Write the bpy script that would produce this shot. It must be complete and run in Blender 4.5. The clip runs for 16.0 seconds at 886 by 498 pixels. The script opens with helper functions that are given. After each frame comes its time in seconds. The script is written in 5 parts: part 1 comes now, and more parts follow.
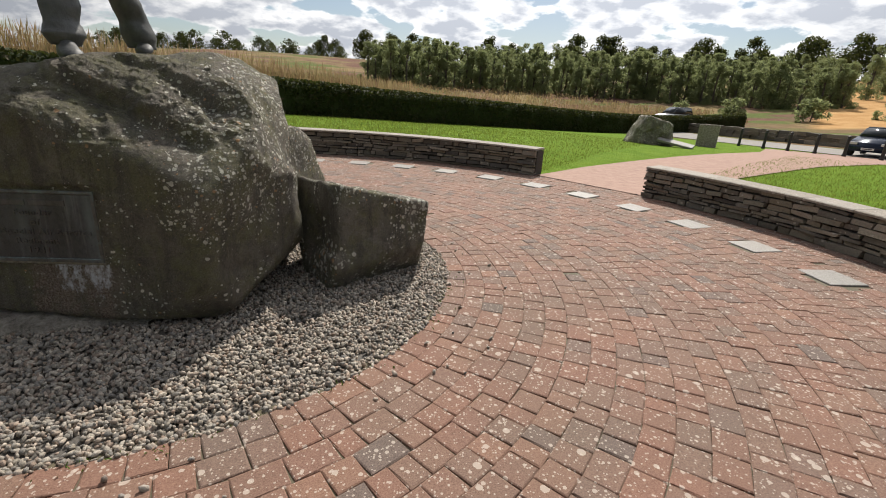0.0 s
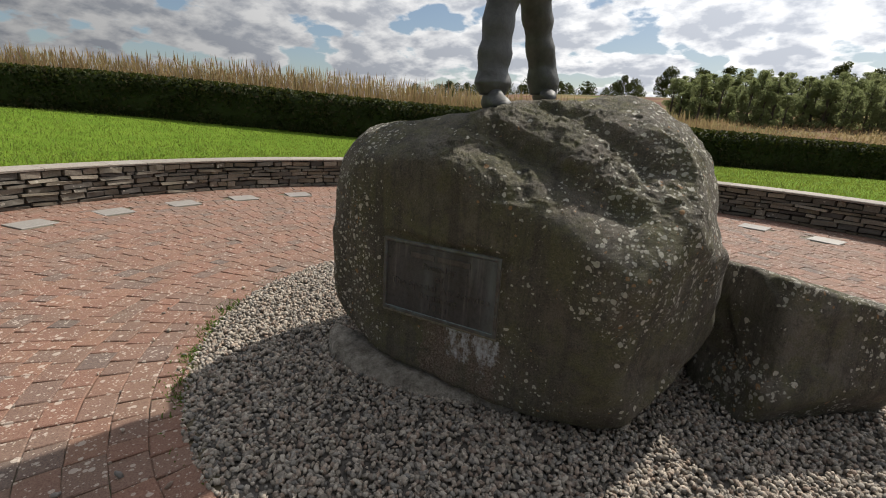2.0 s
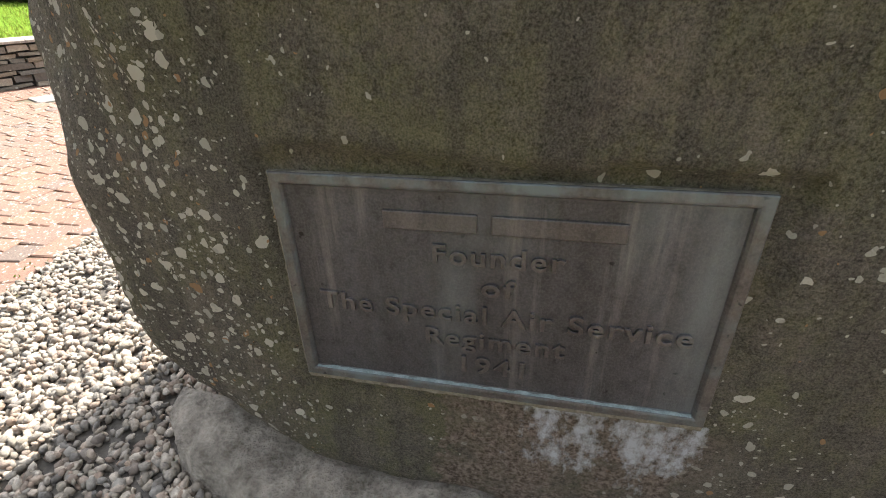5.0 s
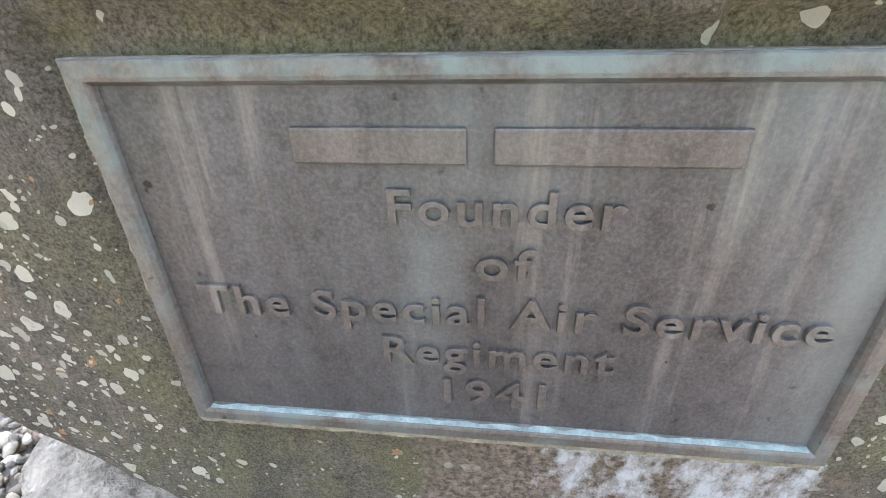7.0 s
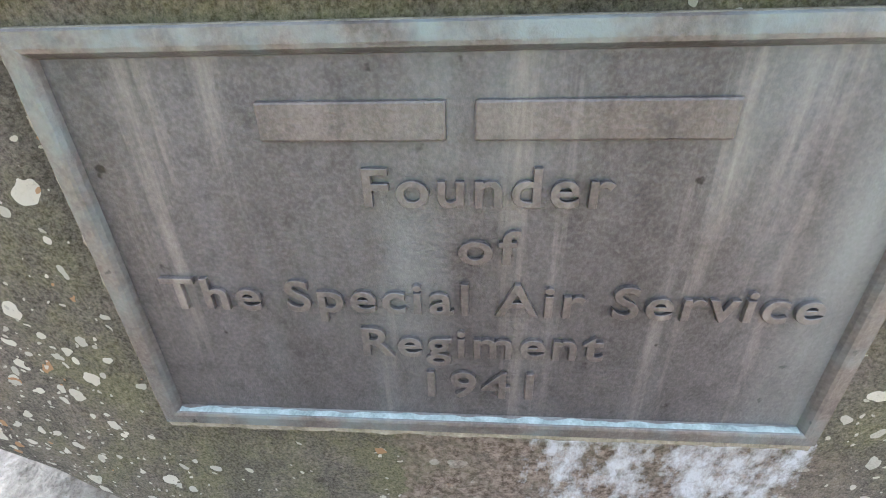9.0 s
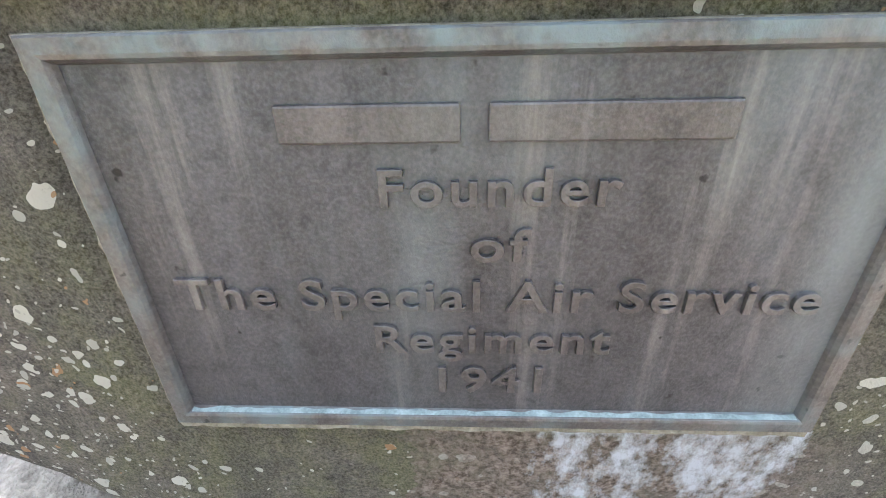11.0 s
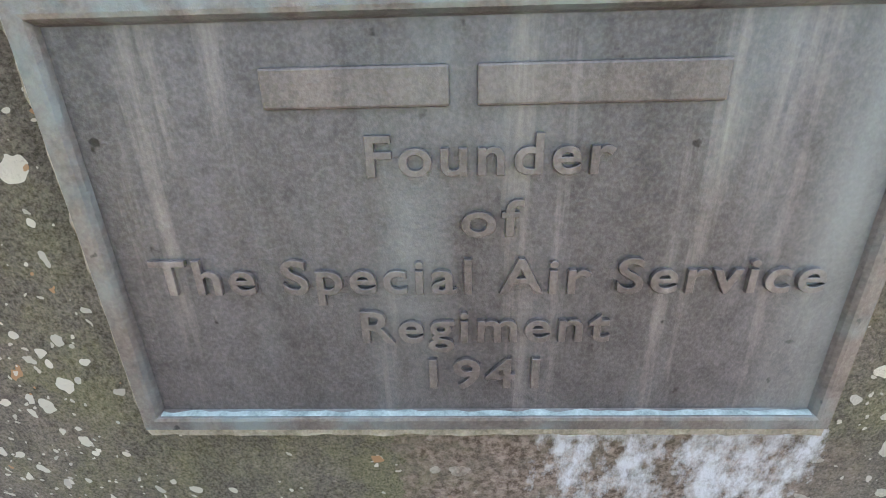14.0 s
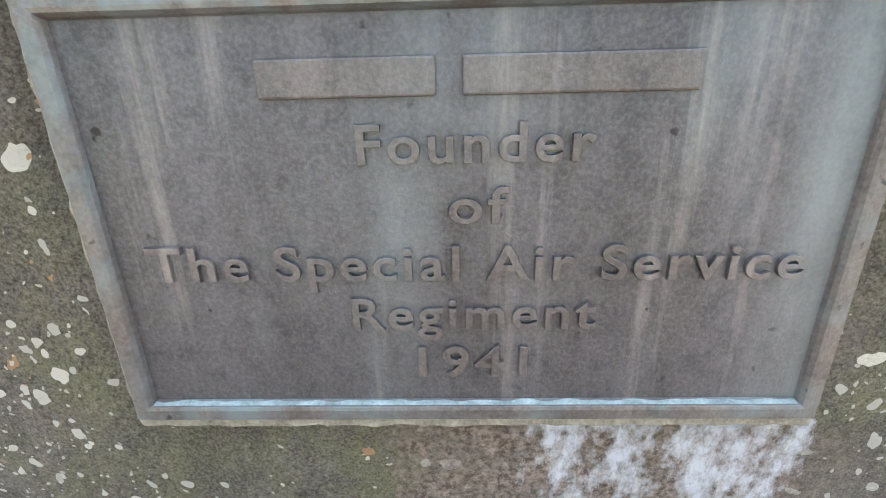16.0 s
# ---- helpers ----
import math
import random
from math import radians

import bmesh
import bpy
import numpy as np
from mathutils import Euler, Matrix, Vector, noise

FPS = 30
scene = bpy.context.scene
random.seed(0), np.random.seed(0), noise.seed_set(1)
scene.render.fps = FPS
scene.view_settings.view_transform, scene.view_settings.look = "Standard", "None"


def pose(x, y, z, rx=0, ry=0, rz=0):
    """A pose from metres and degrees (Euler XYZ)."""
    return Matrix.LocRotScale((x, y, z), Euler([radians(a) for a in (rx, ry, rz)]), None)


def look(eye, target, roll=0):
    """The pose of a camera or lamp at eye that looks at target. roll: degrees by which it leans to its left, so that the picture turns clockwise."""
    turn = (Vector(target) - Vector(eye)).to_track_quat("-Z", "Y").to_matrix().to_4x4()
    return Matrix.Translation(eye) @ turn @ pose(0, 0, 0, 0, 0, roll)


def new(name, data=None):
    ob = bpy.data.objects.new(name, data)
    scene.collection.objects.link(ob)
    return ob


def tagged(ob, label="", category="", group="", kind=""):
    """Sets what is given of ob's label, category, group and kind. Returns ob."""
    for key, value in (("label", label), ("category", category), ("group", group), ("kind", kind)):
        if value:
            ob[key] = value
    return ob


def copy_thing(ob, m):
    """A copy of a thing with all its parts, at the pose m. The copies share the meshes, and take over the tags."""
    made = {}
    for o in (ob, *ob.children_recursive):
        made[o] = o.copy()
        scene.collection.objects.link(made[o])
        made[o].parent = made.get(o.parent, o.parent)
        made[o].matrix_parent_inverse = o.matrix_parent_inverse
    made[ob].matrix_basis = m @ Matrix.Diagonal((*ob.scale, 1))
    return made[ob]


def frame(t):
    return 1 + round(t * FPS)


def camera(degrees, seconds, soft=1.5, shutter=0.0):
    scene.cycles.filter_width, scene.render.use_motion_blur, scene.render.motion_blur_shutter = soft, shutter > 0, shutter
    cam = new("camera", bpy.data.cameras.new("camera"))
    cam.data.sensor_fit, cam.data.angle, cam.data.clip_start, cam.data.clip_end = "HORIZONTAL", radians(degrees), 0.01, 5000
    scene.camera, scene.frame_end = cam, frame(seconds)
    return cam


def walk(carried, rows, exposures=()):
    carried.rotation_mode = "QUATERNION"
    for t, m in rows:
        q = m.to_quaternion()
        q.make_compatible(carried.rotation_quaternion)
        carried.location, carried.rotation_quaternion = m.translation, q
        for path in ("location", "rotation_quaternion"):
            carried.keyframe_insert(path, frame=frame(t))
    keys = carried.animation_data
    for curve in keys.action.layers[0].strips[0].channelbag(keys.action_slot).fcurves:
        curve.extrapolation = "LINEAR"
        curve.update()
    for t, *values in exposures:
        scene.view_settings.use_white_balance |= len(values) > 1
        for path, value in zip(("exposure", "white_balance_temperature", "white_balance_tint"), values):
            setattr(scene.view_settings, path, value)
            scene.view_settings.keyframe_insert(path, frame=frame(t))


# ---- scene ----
cam = camera(88.5, 16.0, soft=1.0)
PATH = [
    (0, (2.291, -4.023, 1.645), (2.371, -2.132, 0.998), 3.6),
    (0.5, (1.995, -3.79, 1.711), (1.456, -1.952, 1.136), 2.4),
    (1, (1.855, -3.573, 1.7), (0.999, -1.849, 1.155), 2.4),
    (1.5, (1.563, -3.446, 1.66), (0.601, -1.784, 1.102), 2.8),
    (2, (1.183, -3.346, 1.653), (0.173, -1.713, 1.094), 2.9),
    (2.5, (0.853, -3.17, 1.61), (-0.167, -1.548, 1.036), 3.0),
    (3, (0.591, -2.893, 1.594), (-0.348, -1.245, 0.959), 3.4),
    (3.5, (0.317, -2.654, 1.557), (-0.509, -0.984, 0.833), 2.5),
    (4, (0.087, -2.424, 1.525), (-0.589, -0.728, 0.707), 1.4),
    (4.5, (-0.029, -2.106, 1.413), (-0.539, -0.404, 0.496), 0.4),
    (5, (-0.083, -1.902, 1.214), (-0.464, -0.226, 0.191), -1.0),
    (5.2, (-0.115, -1.848, 1.146), (-0.463, -0.17, 0.115), -1.1),
    (7.3, (-0.155, -1.629, 0.997), (-0.335, 0.059, -0.06), -0.4),
    (7.5, (-0.157, -1.632, 0.995), (-0.325, 0.058, -0.062), -0.4),
    (8, (-0.148, -1.632, 0.985), (-0.3, 0.06, -0.07), -0.5),
    (8.5, (-0.145, -1.623, 0.975), (-0.277, 0.07, -0.081), -0.4),
    (9, (-0.153, -1.62, 0.972), (-0.268, 0.075, -0.083), -0.3),
    (11.5, (-0.179, -1.634, 0.978), (-0.241, 0.064, -0.078), -0.3),
    (12, (-0.182, -1.632, 0.976), (-0.238, 0.065, -0.08), -0.4),
    (12.5, (-0.177, -1.624, 0.968), (-0.229, 0.085, -0.071), -0.4),
    (13, (-0.182, -1.62, 0.965), (-0.226, 0.126, -0.008), -0.3),
    (13.5, (-0.197, -1.642, 0.936), (-0.24, 0.138, 0.025), -0.2),
    (14, (-0.172, -1.651, 0.903), (-0.213, 0.153, 0.04), -0.1),
    (14.5, (-0.163, -1.666, 0.886), (-0.205, 0.149, 0.046), -0.1),
    (15, (-0.157, -1.672, 0.882), (-0.197, 0.152, 0.063), -0.1),
    (15.5, (-0.154, -1.676, 0.883), (-0.193, 0.156, 0.081), -0.1),
    (16, (-0.159, -1.675, 0.88), (-0.203, 0.161, 0.088), -0.1),
]
walk(cam, [(t, look(eye, target, roll)) for t, eye, target, roll in PATH],
     exposures=[(0.0, 0.08, 6500, 10), (1.0, -0.05, 6500, 10), (2.5, 0.15, 6500, 10), (3.5, 0.52, 6500, 10), (4.0, 0.72, 6500, 10), (4.5, 1.2, 6450, 10), (5.0, 1.75, 6400, 10), (5.2, 2.05, 6300, 10), (7.3, 3.38, 5800, 10), (9.0, 3.38, 5800, 10), (12.5, 3.2, 5800, 10), (16.0, 3.42, 5800, 10)])

# ---- light ----
SUN_TO = Vector((0.276, 0.961, math.tan(radians(49)))).normalized()
sun_data = bpy.data.lights.new("sun", "SUN")
sun_data.energy, sun_data.angle, sun_data.color = 5.0, radians(0.6), (1.0, 0.94, 0.85)
sun = new("sun", sun_data)
sun.matrix_world = look(SUN_TO * 60, (0, 0, 0))

world = bpy.data.worlds.new("sky")
scene.world = world
world.use_nodes = True
wn, wl = world.node_tree.nodes, world.node_tree.links
wn.clear()
sky = wn.new("ShaderNodeTexSky")
sky.sky_type, sky.sun_disc = "NISHITA", False
sky.sun_elevation, sky.sun_rotation = radians(49), math.atan2(0.276, 0.961)
w_out, w_bg, w_mix = wn.new("ShaderNodeOutputWorld"), wn.new("ShaderNodeBackground"), wn.new("ShaderNodeMix")
w_bg2, w_add = wn.new("ShaderNodeBackground"), wn.new("ShaderNodeMixShader")
coord = wn.new("ShaderNodeTexCoord")
sep, comb = wn.new("ShaderNodeSeparateXYZ"), wn.new("ShaderNodeCombineXYZ")
wl.new(coord.outputs["Generated"], sep.inputs[0])


def wmath(op, a, b=None):
    n = wn.new("ShaderNodeMath")
    n.operation = op
    for i, v in enumerate((a, b)):
        if v is None:
            continue
        if isinstance(v, (int, float)):
            n.inputs[i].default_value = v
        else:
            wl.new(v, n.inputs[i])
    return n.outputs[0]


# clouds lie on a flat layer: the view's direction divided by its height above the horizon
up = wmath("ADD", wmath("MAXIMUM", sep.outputs[2], 0.0), 0.34)
wl.new(wmath("DIVIDE", sep.outputs[0], up), comb.inputs[0])
wl.new(wmath("DIVIDE", sep.outputs[1], up), comb.inputs[1])
cloud, puff = wn.new("ShaderNodeTexNoise"), wn.new("ShaderNodeTexNoise")
for n, sc, det, rough in ((cloud, 3.6, 9, 0.50), (puff, 8.0, 7, 0.55)):
    n.inputs["Scale"].default_value, n.inputs["Detail"].default_value, n.inputs["Roughness"].default_value = sc, det, rough
    wl.new(comb.outputs[0], n.inputs["Vector"])
cover, shade = wn.new("ShaderNodeValToRGB"), wn.new("ShaderNodeValToRGB")
cover.color_ramp.elements[0].position, cover.color_ramp.elements[1].position = 0.42, 0.46
wl.new(cloud.outputs[0], cover.inputs[0])
e = shade.color_ramp.elements
e[0].position, e[0].color = 0.45, (1.0, 1.0, 1.0, 1)
e[1].position, e[1].color = 0.56, (0.50, 0.53, 0.59, 1)
wl.new(wmath("ADD", wmath("MULTIPLY", cloud.outputs[0], 0.55), wmath("MULTIPLY", puff.outputs[0], 0.45)), shade.inputs[0])
wl.new(sky.outputs[0], w_bg.inputs[0])
w_bg.inputs[1].default_value = 0.08
wl.new(shade.outputs[0], w_bg2.inputs[0])
toward = wn.new("ShaderNodeVectorMath")
toward.operation = "DOT_PRODUCT"
wl.new(coord.outputs["Generated"], toward.inputs[0])
toward.inputs[1].default_value = SUN_TO
near_sun = wmath("POWER", wmath("MAXIMUM", toward.outputs["Value"], 0.0), 1.6)
wl.new(wmath("ADD", wmath("MULTIPLY", near_sun, 1.35), 0.36), w_bg2.inputs[1])
wl.new(cover.outputs[0], w_add.inputs[0])
wl.new(w_bg.outputs[0], w_add.inputs[1])
wl.new(w_bg2.outputs[0], w_add.inputs[2])
wl.new(w_add.outputs[0], w_out.inputs[0])


# ---- materials ----
class Mat:
    """A small builder for node materials."""

    def __init__(self, name, rough=0.8, metal=0.0):
        self.m = bpy.data.materials.new(name)
        self.m.use_nodes = True
        self.n, self.l = self.m.node_tree.nodes, self.m.node_tree.links
        self.b = self.n["Principled BSDF"]
        self.b.inputs["Roughness"].default_value = rough
        self.b.inputs["Metallic"].default_value = metal
        self.c = self.n.new("ShaderNodeTexCoord").outputs["Object"]

    def put(self, v, sock):
        if isinstance(v, (int, float)):
            sock.default_value = v
        elif isinstance(v, tuple):
            sock.default_value = (*v, 1.0) if len(v) == 3 else v
        else:
            self.l.new(v, sock)

    def noise(self, scale, detail=4, rough=0.55, at=None, stretch=None):
        t = self.n.new("ShaderNodeTexNoise")
        t.inputs["Scale"].default_value, t.inputs["Detail"].default_value, t.inputs["Roughness"].default_value = scale, detail, rough
        src = at or self.c
        if stretch:
            mp = self.n.new("ShaderNodeMapping")
            mp.inputs["Scale"].default_value = stretch
            self.l.new(src, mp.inputs[0])
            src = mp.outputs[0]
        self.l.new(src, t.inputs["Vector"])
        return t.outputs[0]

    def voronoi(self, scale, feature="F1", at=None):
        t = self.n.new("ShaderNodeTexVoronoi")
        t.feature = feature
        t.inputs["Scale"].default_value = scale
        self.l.new(at or self.c, t.inputs["Vector"])
        return t

    def ramp(self, v, lo, hi, a=(0, 0, 0), b=(1, 1, 1)):
        r = self.n.new("ShaderNodeValToRGB")
        x, y = r.color_ramp.elements
        x.position, x.color, y.position, y.color = lo, (*a, 1), hi, (*b, 1)
        self.l.new(v, r.inputs[0])
        return r.outputs[0]

    def mix(self, f, a, b, blend="MIX"):
        m = self.n.new("ShaderNodeMix")
        m.data_type, m.blend_type = "RGBA", blend
        self.put(f, m.inputs[0])
        self.put(a, m.inputs[6])
        self.put(b, m.inputs[7])
        return m.outputs[2]

    def math(self, op, a, b=0.0):
        m = self.n.new("ShaderNodeMath")
        m.operation = op
        m.use_clamp = op in ("MULTIPLY", "ADD", "SUBTRACT") and False
        self.put(a, m.inputs[0])
        self.put(b, m.inputs[1])
        return m.outputs[0]

    def xyz(self):
        s = self.n.new("ShaderNodeSeparateXYZ")
        self.l.new(self.c, s.inputs[0])
        return s.outputs

    def rnd(self, island=False):
        if island:
            return self.n.new("ShaderNodeNewGeometry").outputs["Random Per Island"]
        return self.n.new("ShaderNodeObjectInfo").outputs["Random"]

    def color(self, v):
        self.put(v, self.b.inputs["Base Color"])
        return self

    def see_through(self, col, share, tint):
        """Thin leaves and blades let part of the light through."""
        t, m = self.n.new("ShaderNodeBsdfTranslucent"), self.n.new("ShaderNodeMixShader")
        self.put(self.mix(0.35, col, tint), t.inputs["Color"])
        m.inputs[0].default_value = share
        self.b.inputs["Specular IOR Level"].default_value = 0.15
        self.l.new(self.b.outputs[0], m.inputs[1])
        self.l.new(t.outputs[0], m.inputs[2])
        self.l.new(m.outputs[0], self.n["Material Output"].inputs[0])

    def bump(self, h, strength=0.5, dist=0.01):
        b = self.n.new("ShaderNodeBump")
        b.inputs["Strength"].default_value, b.inputs["Distance"].default_value = strength, dist
        self.l.new(h, b.inputs["Height"])
        self.l.new(b.outputs[0], self.b.inputs["Normal"])
        return self


def rock_mat(name, dark, light, lichen=1.0, stain_and_light=False):
    k = Mat(name, 0.9)
    k.b.inputs["Specular IOR Level"].default_value = 0.3
    grain, patch, crumb = k.noise(95, 7, 0.82), k.noise(2.6, 6, 0.62), k.noise(260, 4, 0.75)
    col = k.mix(k.ramp(patch, 0.35, 0.68), dark, light)
    col = k.mix(k.math("MULTIPLY", k.ramp(k.noise(4.3, 7, 0.70, stretch=(1.4, 1.4, 0.7)), 0.46, 0.64), 0.62), col, (0.27, 0.20, 0.15))
    col = k.mix(k.math("MULTIPLY", k.ramp(k.noise(3.6, 8, 0.74), 0.43, 0.57), 0.9), col, (0.155, 0.152, 0.036))
    col = k.mix(k.ramp(k.noise(13, 7, 0.74), 0.50, 0.60), col, k.mix(0.65, col, (0.028, 0.024, 0.016)))
    run_down = k.ramp(k.noise(7.5, 6, 0.66, stretch=(1.5, 1.5, 0.10)), 0.47, 0.62)
    col = k.mix(k.math("MULTIPLY", run_down, 0.74), col, (0.024, 0.019, 0.012))
    if stain_and_light:
        # sunlight painted onto the broken stone in the hollow of the shoulder, in patches
        lit_shoulder = k.math("MULTIPLY", k.ramp(k.xyz()[2], 1.20, 1.42), k.ramp(k.noise(3.1, 5, 0.65), 0.36, 0.56))
        col = k.mix(k.math("MULTIPLY", lit_shoulder, 0.9), col, (0.50, 0.42, 0.35))
    col = k.mix(k.ramp(grain, 0.38, 0.62), k.mix(0.50, col, (0.010, 0.010, 0.007)), k.mix(0.15, col, (0.52, 0.48, 0.40)))
    col = k.mix(k.ramp(crumb, 0.36, 0.64), k.mix(0.42, col, (0.008, 0.008, 0.006)), k.mix(0.22, col, (0.58, 0.53, 0.46)))
    wob = k.n.new("ShaderNodeVectorMath")
    wob.operation = "MULTIPLY_ADD"
    nz = k.n.new("ShaderNodeTexNoise")
    nz.inputs["Scale"].default_value = 35
    k.l.new(k.c, nz.inputs["Vector"])
    k.l.new(nz.outputs[1], wob.inputs[0])
    wob.inputs[1].default_value = (0.03, 0.03, 0.03)
    k.l.new(k.c, wob.inputs[2])
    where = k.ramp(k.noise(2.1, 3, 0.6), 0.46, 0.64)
    if stain_and_light:
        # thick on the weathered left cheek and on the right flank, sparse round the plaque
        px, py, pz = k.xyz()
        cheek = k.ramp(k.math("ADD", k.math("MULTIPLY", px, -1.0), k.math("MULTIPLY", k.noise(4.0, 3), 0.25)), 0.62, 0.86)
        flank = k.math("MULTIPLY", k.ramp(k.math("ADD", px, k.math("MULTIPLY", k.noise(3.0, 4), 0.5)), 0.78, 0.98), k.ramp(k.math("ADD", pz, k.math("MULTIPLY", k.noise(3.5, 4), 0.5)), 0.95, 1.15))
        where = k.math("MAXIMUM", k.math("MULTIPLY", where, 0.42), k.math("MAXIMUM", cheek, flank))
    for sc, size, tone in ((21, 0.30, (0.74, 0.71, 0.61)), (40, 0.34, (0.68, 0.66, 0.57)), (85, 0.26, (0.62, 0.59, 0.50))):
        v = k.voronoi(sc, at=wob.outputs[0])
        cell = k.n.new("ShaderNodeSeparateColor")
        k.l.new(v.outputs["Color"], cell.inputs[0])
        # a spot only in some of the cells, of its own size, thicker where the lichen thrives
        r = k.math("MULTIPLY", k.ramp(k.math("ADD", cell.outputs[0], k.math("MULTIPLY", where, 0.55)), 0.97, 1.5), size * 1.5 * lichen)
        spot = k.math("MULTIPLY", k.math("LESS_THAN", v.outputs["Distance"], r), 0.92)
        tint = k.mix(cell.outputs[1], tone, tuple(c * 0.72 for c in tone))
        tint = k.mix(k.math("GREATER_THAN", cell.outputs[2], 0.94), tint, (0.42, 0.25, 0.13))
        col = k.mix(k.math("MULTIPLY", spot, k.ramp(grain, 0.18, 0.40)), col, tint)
    if stain_and_light:
        x, y, z = k.xyz()
        # brown crumbling crust under the plaque
        crust = k.math("MULTIPLY", k.math("MULTIPLY", k.ramp(k.math("ADD", z, k.math("MULTIPLY", k.noise(9, 4), 0.16)), 0.53, 0.58, (1, 1, 1), (0, 0, 0)), k.ramp(k.math("ADD", x, k.math("MULTIPLY", k.noise(7, 4), 0.4)), -0.36, -0.12)),
                       k.ramp(k.math("ADD", x, k.math("MULTIPLY", k.noise(8, 4), 0.2)), 0.32, 0.46, (1, 1, 1), (0, 0, 0)))
        tone = k.mix(k.ramp(k.noise(90, 5, 0.75), 0.40, 0.60), (0.10, 0.072, 0.050), (0.36, 0.29, 0.24))
        col = k.mix(k.math("MULTIPLY", k.math("MULTIPLY", crust, k.ramp(k.noise(6, 5, 0.7), 0.36, 0.54)), k.math("LESS_THAN", y, -1.1)), col, tone)
        # white lime that has run down from under the plaque
        xs = k.math("ADD", x, 0.5)
        wide = k.math("MULTIPLY", k.ramp(xs, 0.34, 0.48), k.ramp(xs, 0.76, 0.86, (1, 1, 1), (0, 0, 0)))
        low = k.math("MULTIPLY", k.ramp(z, 0.14, 0.40), k.ramp(z, 0.475, 0.485, (1, 1, 1), (0, 0, 0)))
        front = k.math("LESS_THAN", y, -1.1)
        run = k.math("ADD", k.noise(18, 6, 0.75, stretch=(1, 1, 0.5)), k.math("MULTIPLY", k.noise(60, 3, 0.6), 0.20))
        f = k.math("MULTIPLY", front, k.ramp(k.math("ADD", run, k.math("MULTIPLY", k.math("SUBTRACT", k.math("MULTIPLY", wide, low), 1.0), 0.34)), 0.505, 0.67))
        col = k.mix(k.math("MULTIPLY", f, 0.95), col, (0.70, 0.72, 0.76))
    k.color(col)
    k.bump(k.math("ADD", k.math("ADD", k.math("MULTIPLY", grain, 0.4), k.math("MULTIPLY", crumb, 0.22)), k.noise(26, 6, 0.72)), 1.0, 0.04)
    return k.m


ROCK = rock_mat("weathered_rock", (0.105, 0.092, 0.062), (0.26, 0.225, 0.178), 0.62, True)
ROCK_B = rock_mat("grey_rock", (0.17, 0.15, 0.12), (0.33, 0.30, 0.25), 0.85)


def paver_mat(name, island):
    k = Mat(name, 0.85)
    r = k.rnd(island)
    hue = k.n.new("ShaderNodeValToRGB")
    els = hue.color_ramp.elements
    els[0].position, els[0].color = 0.0, (0.190, 0.078, 0.046, 1)
    els[1].position, els[1].color = 1.0, (0.09, 0.064, 0.056, 1)
    for p, c in ((0.3, (0.24, 0.092, 0.050)), (0.5, (0.155, 0.085, 0.058)), (0.7, (0.255, 0.108, 0.058)), (0.88, (0.178, 0.090, 0.060))):
        el = els.new(p)
        el.color = (*c, 1)
    k.l.new(r, hue.inputs[0])
    pos = k.n.new("ShaderNodeNewGeometry").outputs["Position"]
    fine = k.noise(130, 4, 0.7, at=pos)
    col = k.mix(k.ramp(fine, 0.3, 0.75), k.mix(0.55, hue.outputs[0], (0.035, 0.024, 0.02)), k.mix(0.25, hue.outputs[0], (0.55, 0.42, 0.33)))
    col = k.mix(k.ramp(k.noise(0.9, 4, 0.6, at=pos), 0.45, 0.7), col, k.mix(0.35, col, (0.10, 0.085, 0.06)))
    for sc, size in ((17, 0.27), (38, 0.32), (80, 0.36)):
        v = k.voronoi(sc, at=pos)
        cell = k.n.new("ShaderNodeSeparateColor")
        k.l.new(v.outputs["Color"], cell.inputs[0])
        rad = k.math("MULTIPLY", k.ramp(cell.outputs[0], 0.70, 1.15), size * 1.7)
        spot = k.math("LESS_THAN", k.math("ADD", v.outputs["Distance"], k.math("MULTIPLY", fine, 0.12)), rad)
        col = k.mix(k.math("MULTIPLY", spot, 0.62), col, (0.50, 0.43, 0.36))
    k.color(col).bump(k.noise(120, 4, 0.7, at=pos), 0.6, 0.006)
    return k.m


PAVER, PAVER_STUFF = paver_mat("red_paver", False), paver_mat("red_paver_far", True)


def simple(name, a, b, scale=8.0, rough=0.8, metal=0.0, bump=0.3, dist=0.01, fine=80.0):
    k = Mat(name, rough, metal)
    n1, n2 = k.noise(scale, 5, 0.62), k.noise(fine, 4, 0.65)
    k.color(k.mix(k.ramp(k.math("ADD", k.math("MULTIPLY", n1, 0.65), k.math("MULTIPLY", n2, 0.35)), 0.36, 0.64), a, b))
    k.bump(n2, bump, dist)
    return k.m


